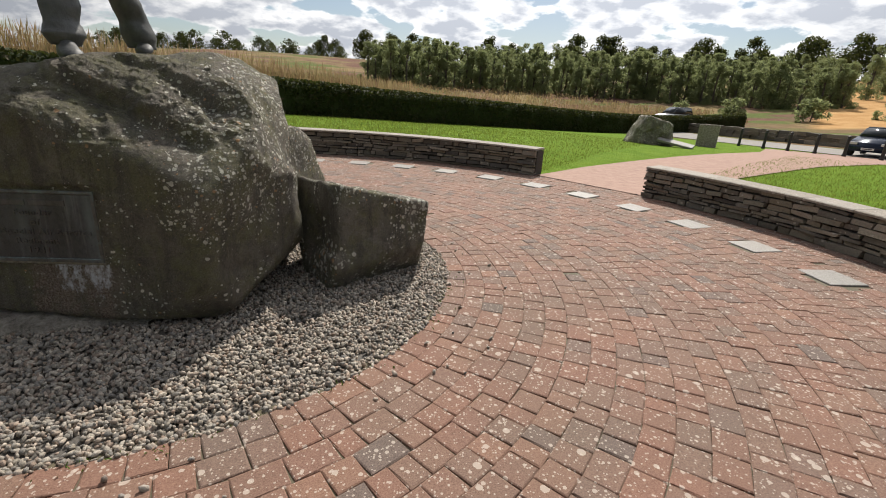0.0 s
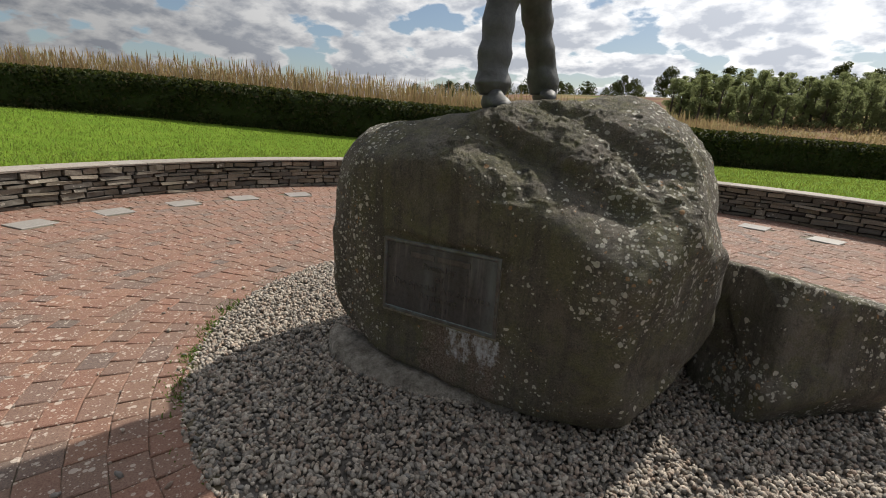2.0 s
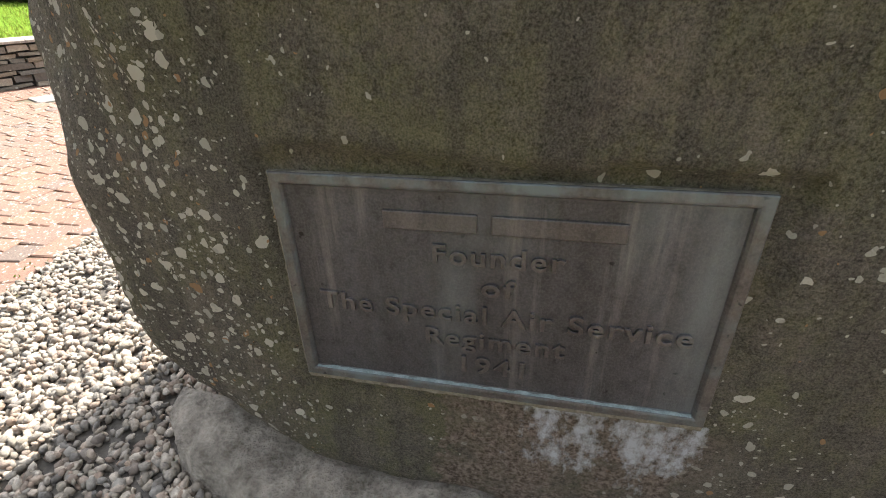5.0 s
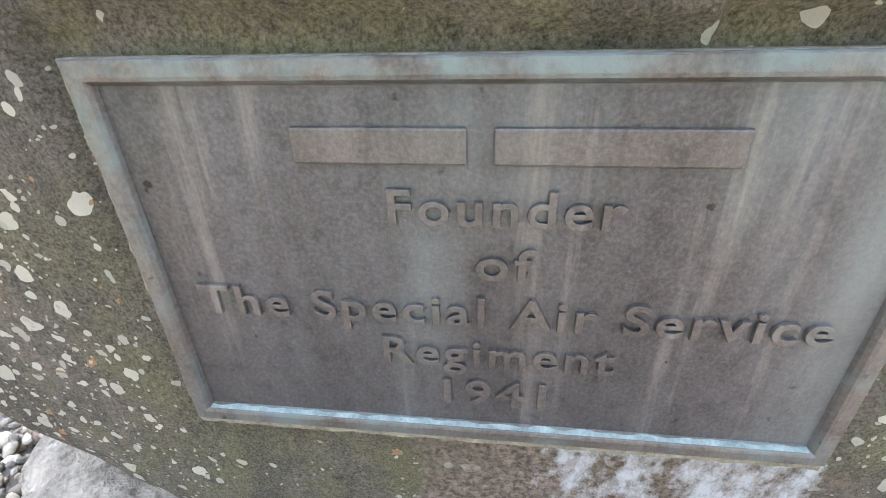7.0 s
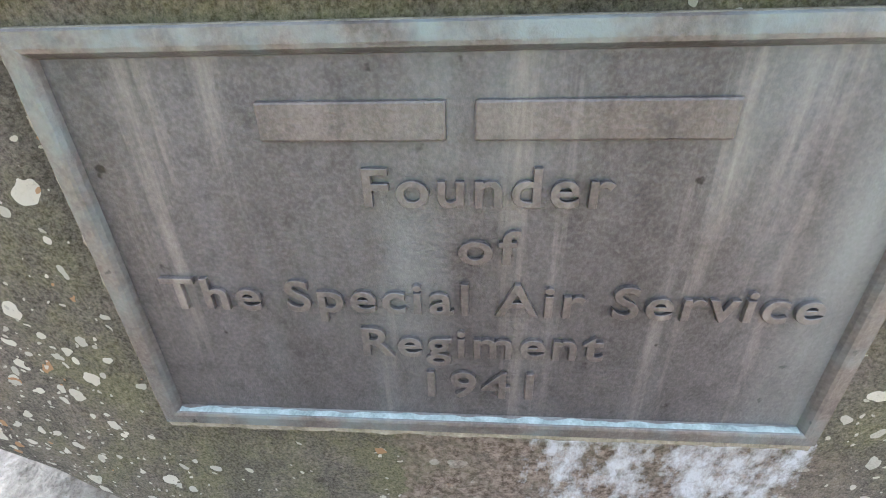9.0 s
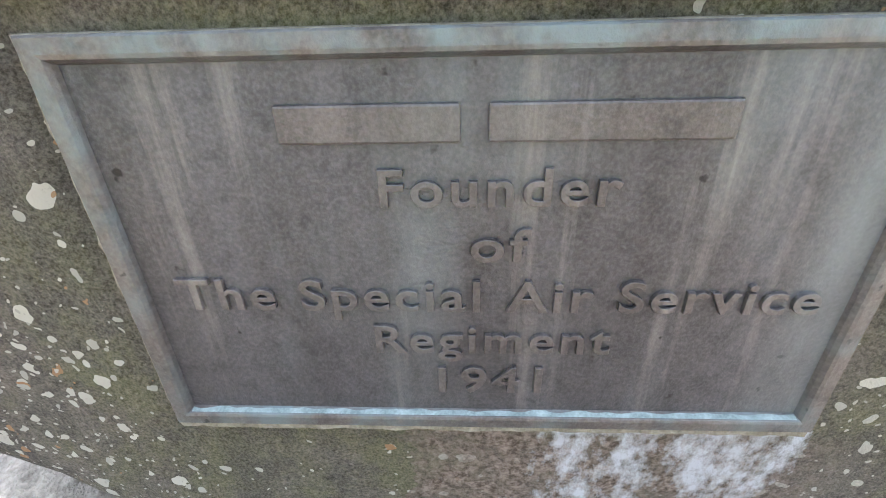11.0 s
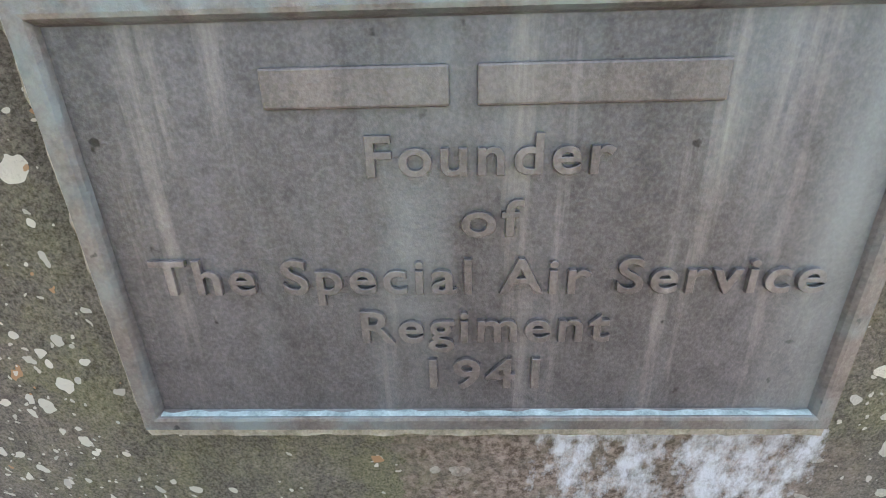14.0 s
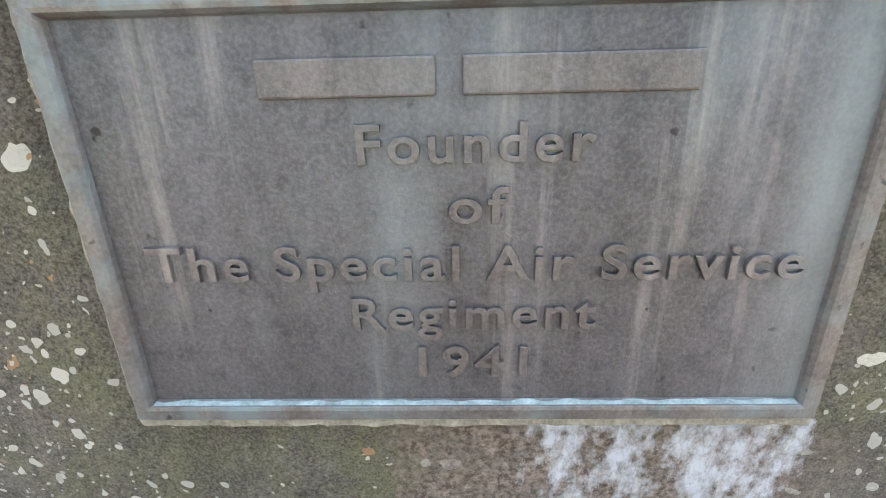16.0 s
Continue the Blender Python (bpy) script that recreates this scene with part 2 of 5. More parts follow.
def pieces_mat(name, tones, island=True, rough=0.85, scale=60.0, spots=0.0, thin=0.0, tint=(0.30, 0.34, 0.05)):
    k = Mat(name, rough)
    hue = k.n.new("ShaderNodeValToRGB")
    els = hue.color_ramp.elements
    els[0].position, els[0].color = 0.0, (*tones[0], 1)
    els[1].position, els[1].color = 1.0, (*tones[-1], 1)
    for i, c in enumerate(tones[1:-1], 1):
        el = els.new(i / (len(tones) - 1))
        el.color = (*c, 1)
    k.l.new(k.rnd(island), hue.inputs[0])
    pos = k.n.new("ShaderNodeNewGeometry").outputs["Position"]
    n = k.noise(scale, 5, 0.7, at=pos)
    col = k.mix(k.ramp(n, 0.3, 0.7), k.mix(0.5, hue.outputs[0], (0.02, 0.018, 0.015)), hue.outputs[0])
    if spots:
        v = k.voronoi(16, at=pos)
        cell = k.n.new("ShaderNodeSeparateColor")
        k.l.new(v.outputs["Color"], cell.inputs[0])
        s = k.math("LESS_THAN", v.outputs["Distance"], k.math("MULTIPLY", k.ramp(cell.outputs[0], 0.7, 1.1), spots))
        col = k.mix(k.math("MULTIPLY", s, 0.6), col, (0.45, 0.42, 0.35))
    k.color(col)
    if thin:
        k.see_through(col, thin, tint)
    else:
        k.bump(n, 0.6, 0.01)
    return k.m


GRAVEL = pieces_mat("gravel_stones", [(0.24, 0.21, 0.17), (0.40, 0.35, 0.28), (0.29, 0.27, 0.24), (0.64, 0.56, 0.46), (0.38, 0.28, 0.21), (0.17, 0.16, 0.145), (0.58, 0.50, 0.41), (0.27, 0.20, 0.155)], True, 0.8, 70)
WALL_STONE = pieces_mat("wall_stone", [(0.12, 0.105, 0.085), (0.25, 0.22, 0.17), (0.16, 0.145, 0.12), (0.40, 0.34, 0.26), (0.10, 0.09, 0.08), (0.26, 0.225, 0.165), (0.18, 0.15, 0.11)], False, 0.9, 40, 0.35)
WALL_STONE_FAR = pieces_mat("wall_stone_far", [(0.12, 0.105, 0.085), (0.25, 0.22, 0.17), (0.16, 0.145, 0.12), (0.40, 0.34, 0.26), (0.10, 0.09, 0.08), (0.26, 0.225, 0.165), (0.18, 0.15, 0.11)], True, 0.9, 40, 0.35)
COPING = pieces_mat("coping_stone", [(0.33, 0.29, 0.24), (0.40, 0.355, 0.30), (0.36, 0.32, 0.28)], False, 0.85, 30, 0.4)
SLAB = pieces_mat("pale_slab", [(0.36, 0.33, 0.29), (0.30, 0.285, 0.26)], False, 0.5, 50, 0.2)
SOIL = simple("gravel_bed", (0.05, 0.045, 0.038), (0.12, 0.105, 0.09), 30)
JOINT = simple("sand_joint", (0.07, 0.065, 0.03), (0.13, 0.10, 0.065), 9)
BEDDING = simple("bedding_mortar", (0.09, 0.08, 0.055), (0.27, 0.25, 0.20), 26, 0.95, 0.0, 0.9, 0.006, 160)
MORTAR = simple("mortar", (0.17, 0.15, 0.12), (0.54, 0.48, 0.41), 14, 0.95, 0.0, 1.0, 0.05, 70)
BRONZE = simple("dark_bronze", (0.055, 0.055, 0.055), (0.10, 0.10, 0.098), 6, 0.55, 0.35, 0.4, 0.01, 30)
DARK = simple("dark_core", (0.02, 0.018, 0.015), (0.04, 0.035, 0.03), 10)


def plaque_mat(name, base, green, edge=False):
    k = Mat(name, 0.5, 0.55)
    streak = k.noise(9, 5, 0.6, stretch=(1.4, 1, 0.12))
    x, y, z = k.xyz()
    col = k.mix(k.ramp(streak, 0.35, 0.7), base, tuple(min(1, c * 1.75) for c in base))
    col = k.mix(k.ramp(k.noise(30, 6, 0.7), 0.48, 0.68), col, k.mix(0.55, col, (0.02, 0.02, 0.024)))
    col = k.mix(k.ramp(k.noise(210, 3, 0.6), 0.40, 0.70), k.mix(0.16, col, (0.01, 0.01, 0.012)), k.mix(0.05, col, (0.5, 0.5, 0.5)))
    col = k.mix(k.math("MULTIPLY", k.ramp(k.noise(15, 5, 0.7, stretch=(1.3, 1, 0.08)), 0.56, 0.70), 0.22), col, (0.36, 0.34, 0.32))
    col = k.mix(k.ramp(k.noise(38, 3, 0.5), 0.70, 0.74), col, (0.012, 0.011, 0.011))
    right = k.math("MULTIPLY", k.ramp(x, 0.69, 0.76), 0.75) if not edge else k.ramp(k.noise(12, 4, 0.6), 0.45, 0.65)
    patina = k.math("ADD", k.math("MULTIPLY", k.ramp(k.noise(5, 5, 0.65, stretch=(1, 1, 0.25)), 0.54, 0.74), 0.30), k.math("MULTIPLY", right, k.ramp(k.noise(7, 4, 0.6, stretch=(1, 1, 0.2)), 0.3, 0.55)))
    col = k.mix(k.math("MINIMUM", patina, 0.85), col, green)
    k.color(col)
    k.put(k.ramp(streak, 0.3, 0.8, (0.42, 0.42, 0.42), (0.62, 0.62, 0.62)), k.b.inputs["Roughness"])
    k.bump(k.noise(150, 4, 0.7), 0.5, 0.003)
    return k.m


PANEL = plaque_mat("bronze_panel", (0.050, 0.048, 0.052), (0.20, 0.235, 0.25))
RIM = plaque_mat("bronze_rim", (0.080, 0.072, 0.068), (0.13, 0.16, 0.17), True)
LETTER = plaque_mat("bronze_letter", (0.070, 0.062, 0.060), (0.16, 0.18, 0.185))


def ground_mat():
    """Mown lawn inside the hedge, rough meadow and heath outside it, one sheet."""
    k = Mat("ground_grass", 0.95)
    x, y, z = k.xyz()
    off = k.math("ADD", k.math("SUBTRACT", k.math("MULTIPLY", y, 0.786), k.math("MULTIPLY", x, 0.618)), k.noise(0.35, 3))
    lawn = k.mix(k.ramp(k.noise(1.1, 5, 0.6), 0.35, 0.65), (0.115, 0.21, 0.018), (0.17, 0.265, 0.028))
    lawn = k.mix(k.ramp(k.noise(38, 4, 0.7), 0.3, 0.7), k.mix(0.45, lawn, (0.03, 0.08, 0.006)), k.mix(0.3, lawn, (0.24, 0.32, 0.05)))
    mead = k.mix(k.ramp(k.noise(0.10, 5, 0.6), 0.40, 0.58), (0.30, 0.22, 0.11), (0.20, 0.105, 0.085))
    mead = k.mix(k.ramp(k.noise(0.06, 4, 0.6, stretch=(1, 2, 1)), 0.5, 0.62), mead, (0.13, 0.17, 0.05))
    mead = k.mix(k.ramp(k.noise(1.6, 6, 0.7), 0.35, 0.7), k.mix(0.5, mead, (0.05, 0.045, 0.02)), mead)
    crop = k.math("MULTIPLY", k.ramp(k.math("MULTIPLY", k.math("SUBTRACT", x, k.math("MULTIPLY", y, 0.80)), 0.02), 0.12, 0.16), k.ramp(k.math("MULTIPLY", y, 0.01), 0.44, 0.46))
    mead = k.mix(crop, mead, k.mix(k.ramp(k.noise(0.5, 4, 0.6), 0.4, 0.6), (0.42, 0.24, 0.10), (0.50, 0.31, 0.14)))
    beyond = k.ramp(k.math("MULTIPLY", k.math("ADD", x, y), 0.01), 0.475, 0.485)
    k.color(k.mix(k.math("MAXIMUM", k.ramp(k.math("MULTIPLY", off, 0.02), 0.300, 0.306), beyond), lawn, mead))
    k.b.inputs["Specular IOR Level"].default_value = 0.05
    k.bump(k.noise(26, 6, 0.75), 0.9, 0.05)
    return k.m


GROUND = ground_mat()
LEAF_H = pieces_mat("hedge_leaves", [(0.022, 0.036, 0.010), (0.042, 0.058, 0.016), (0.03, 0.045, 0.012), (0.07, 0.055, 0.025), (0.05, 0.07, 0.02)], True, 0.7, 5, thin=0.15)
LEAF_A = pieces_mat("young_leaves", [(0.22, 0.26, 0.12), (0.29, 0.33, 0.16), (0.24, 0.28, 0.14), (0.31, 0.35, 0.18)], True, 0.7, 2, thin=0.6, tint=(0.40, 0.44, 0.18))
LEAF_B = pieces_mat("dark_leaves", [(0.030, 0.042, 0.016), (0.050, 0.064, 0.024), (0.040, 0.052, 0.02), (0.055, 0.066, 0.030)], True, 0.7, 2, thin=0.25)
STRAW = pieces_mat("dry_grass", [(0.34, 0.25, 0.12), (0.46, 0.36, 0.18), (0.25, 0.23, 0.09), (0.30, 0.17, 0.11), (0.42, 0.32, 0.16)], True, 0.8, 4, thin=0.4, tint=(0.55, 0.42, 0.22))
BLADE = pieces_mat("lawn_blades", [(0.15, 0.22, 0.03), (0.20, 0.28, 0.04), (0.25, 0.31, 0.07), (0.17, 0.24, 0.035)], True, 0.6, 3, thin=0.45)
MOSS = pieces_mat("moss", [(0.06, 0.12, 0.02), (0.11, 0.19, 0.035), (0.09, 0.14, 0.03)], True, 0.9, 60, thin=0.3)
BARK = simple("bark", (0.06, 0.05, 0.04), (0.12, 0.10, 0.08), 9)
ROAD = simple("road_surface", (0.20, 0.185, 0.165), (0.27, 0.25, 0.225), 0.8, 0.9)
PATHM = simple("path_paving", (0.25, 0.145, 0.105), (0.36, 0.225, 0.17), 5, 0.85, 0, 0.4, 0.01, 30)
BLACK = simple("black_paint", (0.012, 0.012, 0.013), (0.025, 0.025, 0.026), 9, 0.4, 0.0, 0.1)


# ---- mesh helpers ----
def mesh_ob(name, verts, faces, material, parent=None, label="", smooth=False):
    me = bpy.data.meshes.new(name)
    me.from_pydata([tuple(v) for v in verts], [], [tuple(int(i) for i in f) for f in faces])
    me.materials.append(material)
    if smooth:
        me.polygons.foreach_set("use_smooth", [True] * len(me.polygons))
    ob = new(name, me)
    if parent:
        ob.parent = parent
    if label:
        ob["label"] = label
    return ob


def part(name, bm, material, parent=None, label="", smooth=False):
    """Links a bmesh as one mesh object under a thing or a part."""
    me = bpy.data.meshes.new(name)
    bm.to_mesh(me)
    bm.free()
    me.materials.append(material)
    if smooth:
        me.polygons.foreach_set("use_smooth", [True] * len(me.polygons))
    ob = new(name, me)
    if parent:
        ob.parent = parent
    if label:
        ob["label"] = label
    return ob


def shared(name, me, parent, m):
    ob = new(name, me)
    ob.parent = parent
    ob.matrix_basis = m
    return ob


def box(bm, x0, x1, y0, y1, z0, z1, bevel=0.0, segs=1):
    res = bmesh.ops.create_cube(bm, size=1.0)
    vs = res["verts"]
    for v in vs:
        v.co = Vector(((x0 + x1) / 2 + v.co.x * (x1 - x0), (y0 + y1) / 2 + v.co.y * (y1 - y0), (z0 + z1) / 2 + v.co.z * (z1 - z0)))
    if bevel:
        es = list({e for v in vs for e in v.link_edges})
        bmesh.ops.bevel(bm, geom=es, offset=bevel, segments=segs, affect="EDGES", profile=0.5)


def loft(bm, rings, n=16, cap=True):
    """Rings of (centre, radius along a, radius along b, axis a, axis b), skinned one after another."""
    rows = []
    for c, ra, rb, a, b in rings:
        rows.append([bm.verts.new(Vector(c) + Vector(a) * ra * math.cos(2 * math.pi * i / n) + Vector(b) * rb * math.sin(2 * math.pi * i / n)) for i in range(n)])
    for r, s in zip(rows, rows[1:]):
        for i in range(n):
            bm.faces.new((r[i], r[(i + 1) % n], s[(i + 1) % n], s[i]))
    if cap:
        bm.faces.new(rows[0][::-1])
        bm.faces.new(rows[-1])


def empty(name, at=(0, 0, 0)):
    ob = new(name)
    ob.location = at
    return ob


def smooth01(a, b, x):
    t = min(1.0, max(0.0, (x - a) / (b - a)))
    return t * t * (3 - 2 * t)


# ---- ground ----
def ground_z(x, y):
    """Flat round the memorial, rising to the hedge's upper end, falling to the road, hills far off."""
    r, az = math.hypot(x, y), math.degrees(math.atan2(y, x)) % 360
    side = smooth01(52, 80, az) * (1 - smooth01(215, 250, az))
    near = 0.47 * side
    plane = 0.75 - 0.026 * (x + y) + 0.19 * math.exp(-((0.786 * x + 0.618 * (y - 18.7) + 17) / 7) ** 2)
    open_side = smooth01(20, 75, az) * (1 - smooth01(230, 300, az))
    plane = plane * open_side + (1 - open_side) * (-0.012 * max(0, r - 20))
    z = near + (plane - near) * smooth01(8.5, 19, r)
    k = 0.786 * y - 0.618 * x
    z += 1.15 * smooth01(15.3, 17.0, k) * (1 - smooth01(-4, 8, x))
    hill = 12.6 * smooth01(30, 190, r) * (0.25 + 0.75 * (1 - smooth01(105, 150, az))) + 8 * smooth01(150, 420, r) * (1 - smooth01(120, 160, az))
    z = z * (1 - smooth01(45, 110, r)) + hill - 0.8 * smooth01(45, 110, r)
    z += 0.5 * smooth01(35, 90, r) * noise.noise(Vector((x * 0.02, y * 0.02, 3.0)))
    return z


radii = [0.0, 2, 4, 6, 7.9, 8.05, 8.3, 9, 10, 11.5, 13, 15, 17, 19, 21, 24, 27, 31, 36, 42, 50, 60, 72, 86, 104, 125, 150, 180, 220, 270, 340, 450, 700, 1200, 2600]
N_AZ = 180
gv, gf = [(0, 0, -0.08)], []
for i, r in enumerate(radii[1:]):
    for j in range(N_AZ):
        a = 2 * math.pi * j / N_AZ
        x, y = r * math.cos(a), r * math.sin(a)
        gv.append((x, y, -0.08 if r < 8 else ground_z(x, y) - 0.012))
for j in range(N_AZ):
    gf.append((0, 1 + j, 1 + (j + 1) % N_AZ))
for i in range(len(radii) - 2):
    for j in range(N_AZ):
        a, b = 1 + i * N_AZ, 1 + (i + 1) * N_AZ
        gf.append((a + j, b + j, b + (j + 1) % N_AZ, a + (j + 1) % N_AZ))
ground = tagged(mesh_ob("ground", gv, gf, GROUND, smooth=True), "green mown lawn running into rough meadow and hills", "ground", kind="structure")

# the plaza's bed under the paving and the gravel
bm = bmesh.new()
bmesh.ops.create_circle(bm, cap_ends=True, segments=96, radius=7.95)
for v in bm.verts:
    v.co.z = -0.014
pavement = tagged(part("pavement", bm, JOINT), "red clay block paving laid in rings round the gravel", "pavement", kind="structure")
bm = bmesh.new()
bmesh.ops.create_circle(bm, cap_ends=True, segments=96, radius=2.46)
for v in bm.verts:
    v.co.z = -0.012
gravel_bed = tagged(part("gravel_bed", bm, SOIL), "dark earth bed under the loose gravel", "ground", kind="structure")


# ---- rocks ----
def rock_mesh(name, planes, centre, power, level, rough, seed, flat=None, lumps=0.05, carve=None, chips=40, facet=0.09):
    """A faceted boulder: planes (normal, a point on it) blended into one rounded body, then broken up by noise."""
    bm = bmesh.new()
    bmesh.ops.create_icosphere(bm, subdivisions=level, radius=1.0)
    c = Vector(centre)
    pl = [(Vector(n).normalized(), (Vector(p) - c).dot(Vector(n).normalized())) for n, p in planes]
    cut = random.Random(int(seed))
    seeds = []
    for _ in range(chips):
        d = Vector((cut.gauss(0, 1), cut.gauss(0, 1), cut.gauss(0.5, 1))).normalized()
        s = sum((n.dot(d) / h) ** power for n, h in pl if n.dot(d) > 0)
        seeds.append((c + d * s ** (-1.0 / power), Vector((cut.gauss(0, 1), cut.gauss(0, 1), cut.gauss(0, 1))) * facet, cut.uniform(-0.009, 0.009)))
    for v in bm.verts:
        d = v.co.normalized()
        s = 0.0
        for n, h in pl:
            k = n.dot(d) / h
            if k > 0:
                s += k ** power
        r = s ** (-1.0 / power)
        p = c + d * r
        q = p + Vector((seed, 0, 0))
        amp = 1.0
        if flat:
            amp = flat(p)
        f = lumps * noise.noise(q * 1.7) + rough * (noise.fractal(q * 3.4, 1.05, 2.1, 6) * 0.8 + 0.35 - 1.1 * abs(noise.noise(q * 2.3)))
        if seeds:
            # each broken face is tilted its own way, with ledges where two meet
            w = p + 0.06 * Vector((noise.noise(p * 6), noise.noise(p * 6 + Vector((9, 0, 0))), noise.noise(p * 6 + Vector((0, 9, 0)))))
            near = sorted(((w - q[0]).length, i) for i, q in enumerate(seeds))[:2]
            a, b = seeds[near[0][1]], seeds[near[1][1]]
            t = 0.5 * (1 - smooth01(0.0, 0.035, near[1][0] - near[0][0]))
            f += (1 - t) * (a[1].dot(p - a[0]) + a[2]) + t * (b[1].dot(p - b[0]) + b[2])
        if carve:
            f -= carve(p)
        v.co = p + d * f * amp
        if flat and abs(v.co.x + 0.14) < 0.43 and 0.45 < v.co.z < 0.97 and v.co.y < -1.0:
            v.co.y = max(v.co.y, -1.249 + 0.052 * (v.co.z - 0.48))
    bmesh.ops.recalc_face_normals(bm, faces=bm.faces)
    return bm


SCOOP_AT, SCOOP_OUT = Vector((0.0, -1.18, 1.454)), Vector((0.312, -0.650, 0.693)).normalized()
SCOOP_UP, SCOOP_ALONG = Vector((0.276, 0.760, 0.588)).normalized(), Vector((0.910, -0.010, -0.414))


def scoop(p):
    """Broken stone on the sloping shoulder: two treads with risers behind them, cells set at their own depth, a lip over the front."""
    r = p - SCOOP_AT
    face = smooth01(-0.16, -0.05, (p - Vector((0.392, -0.899, 1.543))).dot(SCOOP_OUT)) * smooth01(1.16, 1.24, p.z)
    v = r.dot(SCOOP_UP) + 0.05 * noise.noise(p * 3.5) + 0.015 * noise.noise(p * 13)
    u = r.dot(SCOOP_ALONG)
    span = smooth01(-0.30, -0.05, u) * (1 - smooth01(0.75, 1.0, u))
    step = 0.0
    for at, wide, back, deep in ((0.0, 0.20, 0.13, 0.095), (0.44, 0.17, 0.08, 0.055)):
        if at < v < at + wide:
            step += deep * (v - at) / wide
        elif v >= at + wide:
            step += deep * (1 - smooth01(at + wide, at + wide + back, v))
    w = p + 0.06 * Vector((noise.noise(p * 6), noise.noise(p * 6 + Vector((9, 0, 0))), noise.noise(p * 6 + Vector((0, 9, 0)))))
    cells = 0.0
    for k, deep in ((4.0, 0.022), (11.0, 0.010), (26.0, 0.006)):
        q = noise.voronoi(w * k)[1][0]
        cells += deep * noise.cell(q * 7.3) * 0.6
    fine = cells - 0.012 * noise.fractal(p * 18, 0.6, 2.2, 4) + 0.012 * noise.noise(p * 2.4)
    lit_shoulder = face * smooth01(-0.45, -0.20, u + 0.2 * noise.noise(p * 3))
    lip = 0.050 * smooth01(0.08, 0.24, p.x) * (1 - smooth01(0.32, 0.40, p.x)) * smooth01(1.245, 1.262, p.z) * (1 - smooth01(1.29, 1.36, p.z)) * (p.y < -0.95)
    right = smooth01(0.55, 0.85, p.x) * (0.012 * noise.noise(p * 9) + 0.012 * abs(noise.noise(p * 4.5)))
    left = smooth01(0.55, 0.95, -p.x) * (0.028 * noise.noise(p * 3.1 + Vector((5, 0, 0))) + 0.012 * noise.noise(p * 11))
    return face * span * step + lit_shoulder * fine + lip + right + left


def front_flat(p):
    a = 0.10 + 0.90 * smooth01(0.0, 0.6, max(abs(p.x + 0.14) - 0.45, abs(p.z - 0.7) - 0.28)) if p.y < -1.0 else 1.0
    return a


big = rock_mesh("boulder", [
    ((-0.576, -0.588, 0.568), (-0.725, -1.073, 1.644)),
    ((-0.387, -0.751, -0.535), (-0.459, -1.296, 0.106)),
    ((-0.003, -1.000, -0.001), (0.077, -1.245, 0.849)),
    ((-0.088, -0.547, 0.832), (-0.013, -0.830, 1.732)),
    ((0.316, -0.645, 0.696), (0.394, -0.891, 1.543)),
    ((-0.660, -0.159, 0.734), (-0.804, -0.463, 1.833)),
    ((-0.990, -0.137, 0.047), (-1.233, -0.431, 0.913)),
    ((-0.990, 0.041, -0.132), (-1.004, -0.205, 0.705)),
    ((-0.443, -0.860, 0.251), (-0.518, -1.408, 1.188)),
    ((0.865, -0.112, 0.490), (1.061, -0.377, 1.406)),
    ((0.897, -0.437, -0.065), (1.152, -0.772, 0.772)),
    ((0.745, -0.037, -0.666), (0.941, -0.292, 0.081)),
    ((0.382, -0.681, -0.624), (0.591, -1.161, 0.016)),
    ((0.987, -0.071, -0.145), (1.259, -0.335, 0.677)),
    ((0.520, -0.697, 0.493), (0.694, -1.073, 1.432)),
    ((-0.184, -0.007, 0.983), (-0.085, -0.256, 1.731)),
    ((0.225, -0.230, 0.947), (0.303, -0.478, 1.787)),
    ((0.475, 0.097, 0.874), (0.614, -0.142, 1.831)),
    ((0.020, 0.983, 0.182), (0.103, 0.874, 1.058)),
    ((0.919, 0.386, 0.076), (1.025, 0.148, 0.929)),
    ((-0.693, 0.693, 0.198), (-0.720, 0.550, 1.079)),
    ((-0.067, -0.047, -0.997), (0.025, -0.289, 0.032)),
], (0.08, -0.25, 0.85), 55, 7, 0.026, 4.0, front_flat, 0.025, scoop, 60, 0.035)
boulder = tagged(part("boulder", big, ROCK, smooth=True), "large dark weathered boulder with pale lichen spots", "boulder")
for poly in boulder.data.polygons:
    # the freshly broken shoulder is crisp and granular
    if poly.center.z > 1.2 and poly.normal.dot(Vector((0.30, -0.55, 0.75))) > 0.72:
        poly.use_smooth = False

small = rock_mesh("boulder", [
    ((0.56, -0.80, 0.12), (1.59, -0.42, 0.48)),
    ((-0.68, -0.72, 0.12), (1.46, -0.25, 0.82)),
    ((0.14, 0.24, 0.95), (1.42, -0.17, 0.875)),
    ((0.34, 0.05, 0.92), (2.20, 0.30, 0.715)),
    ((0.55, -0.60, -0.58), (2.02, -0.02, 0.10)),
    ((-0.97, 0.10, -0.1), (1.08, 0.1, 0.6)),
    ((0.96, 0.25, -0.03), (2.20, 0.42, 0.5)),
    ((-0.35, 0.93, 0.1), (1.60, 0.70, 0.6)),
    ((0, 0, -1), (1.8, 0.3, -0.08)),
], (1.76, 0.15, 0.42), 40, 6, 0.024, 9.0, None, 0.025)
small_ob = tagged(part("boulder", small, ROCK_B, smooth=True), "smaller flat-topped grey rock leaning beside the large boulder", "boulder")

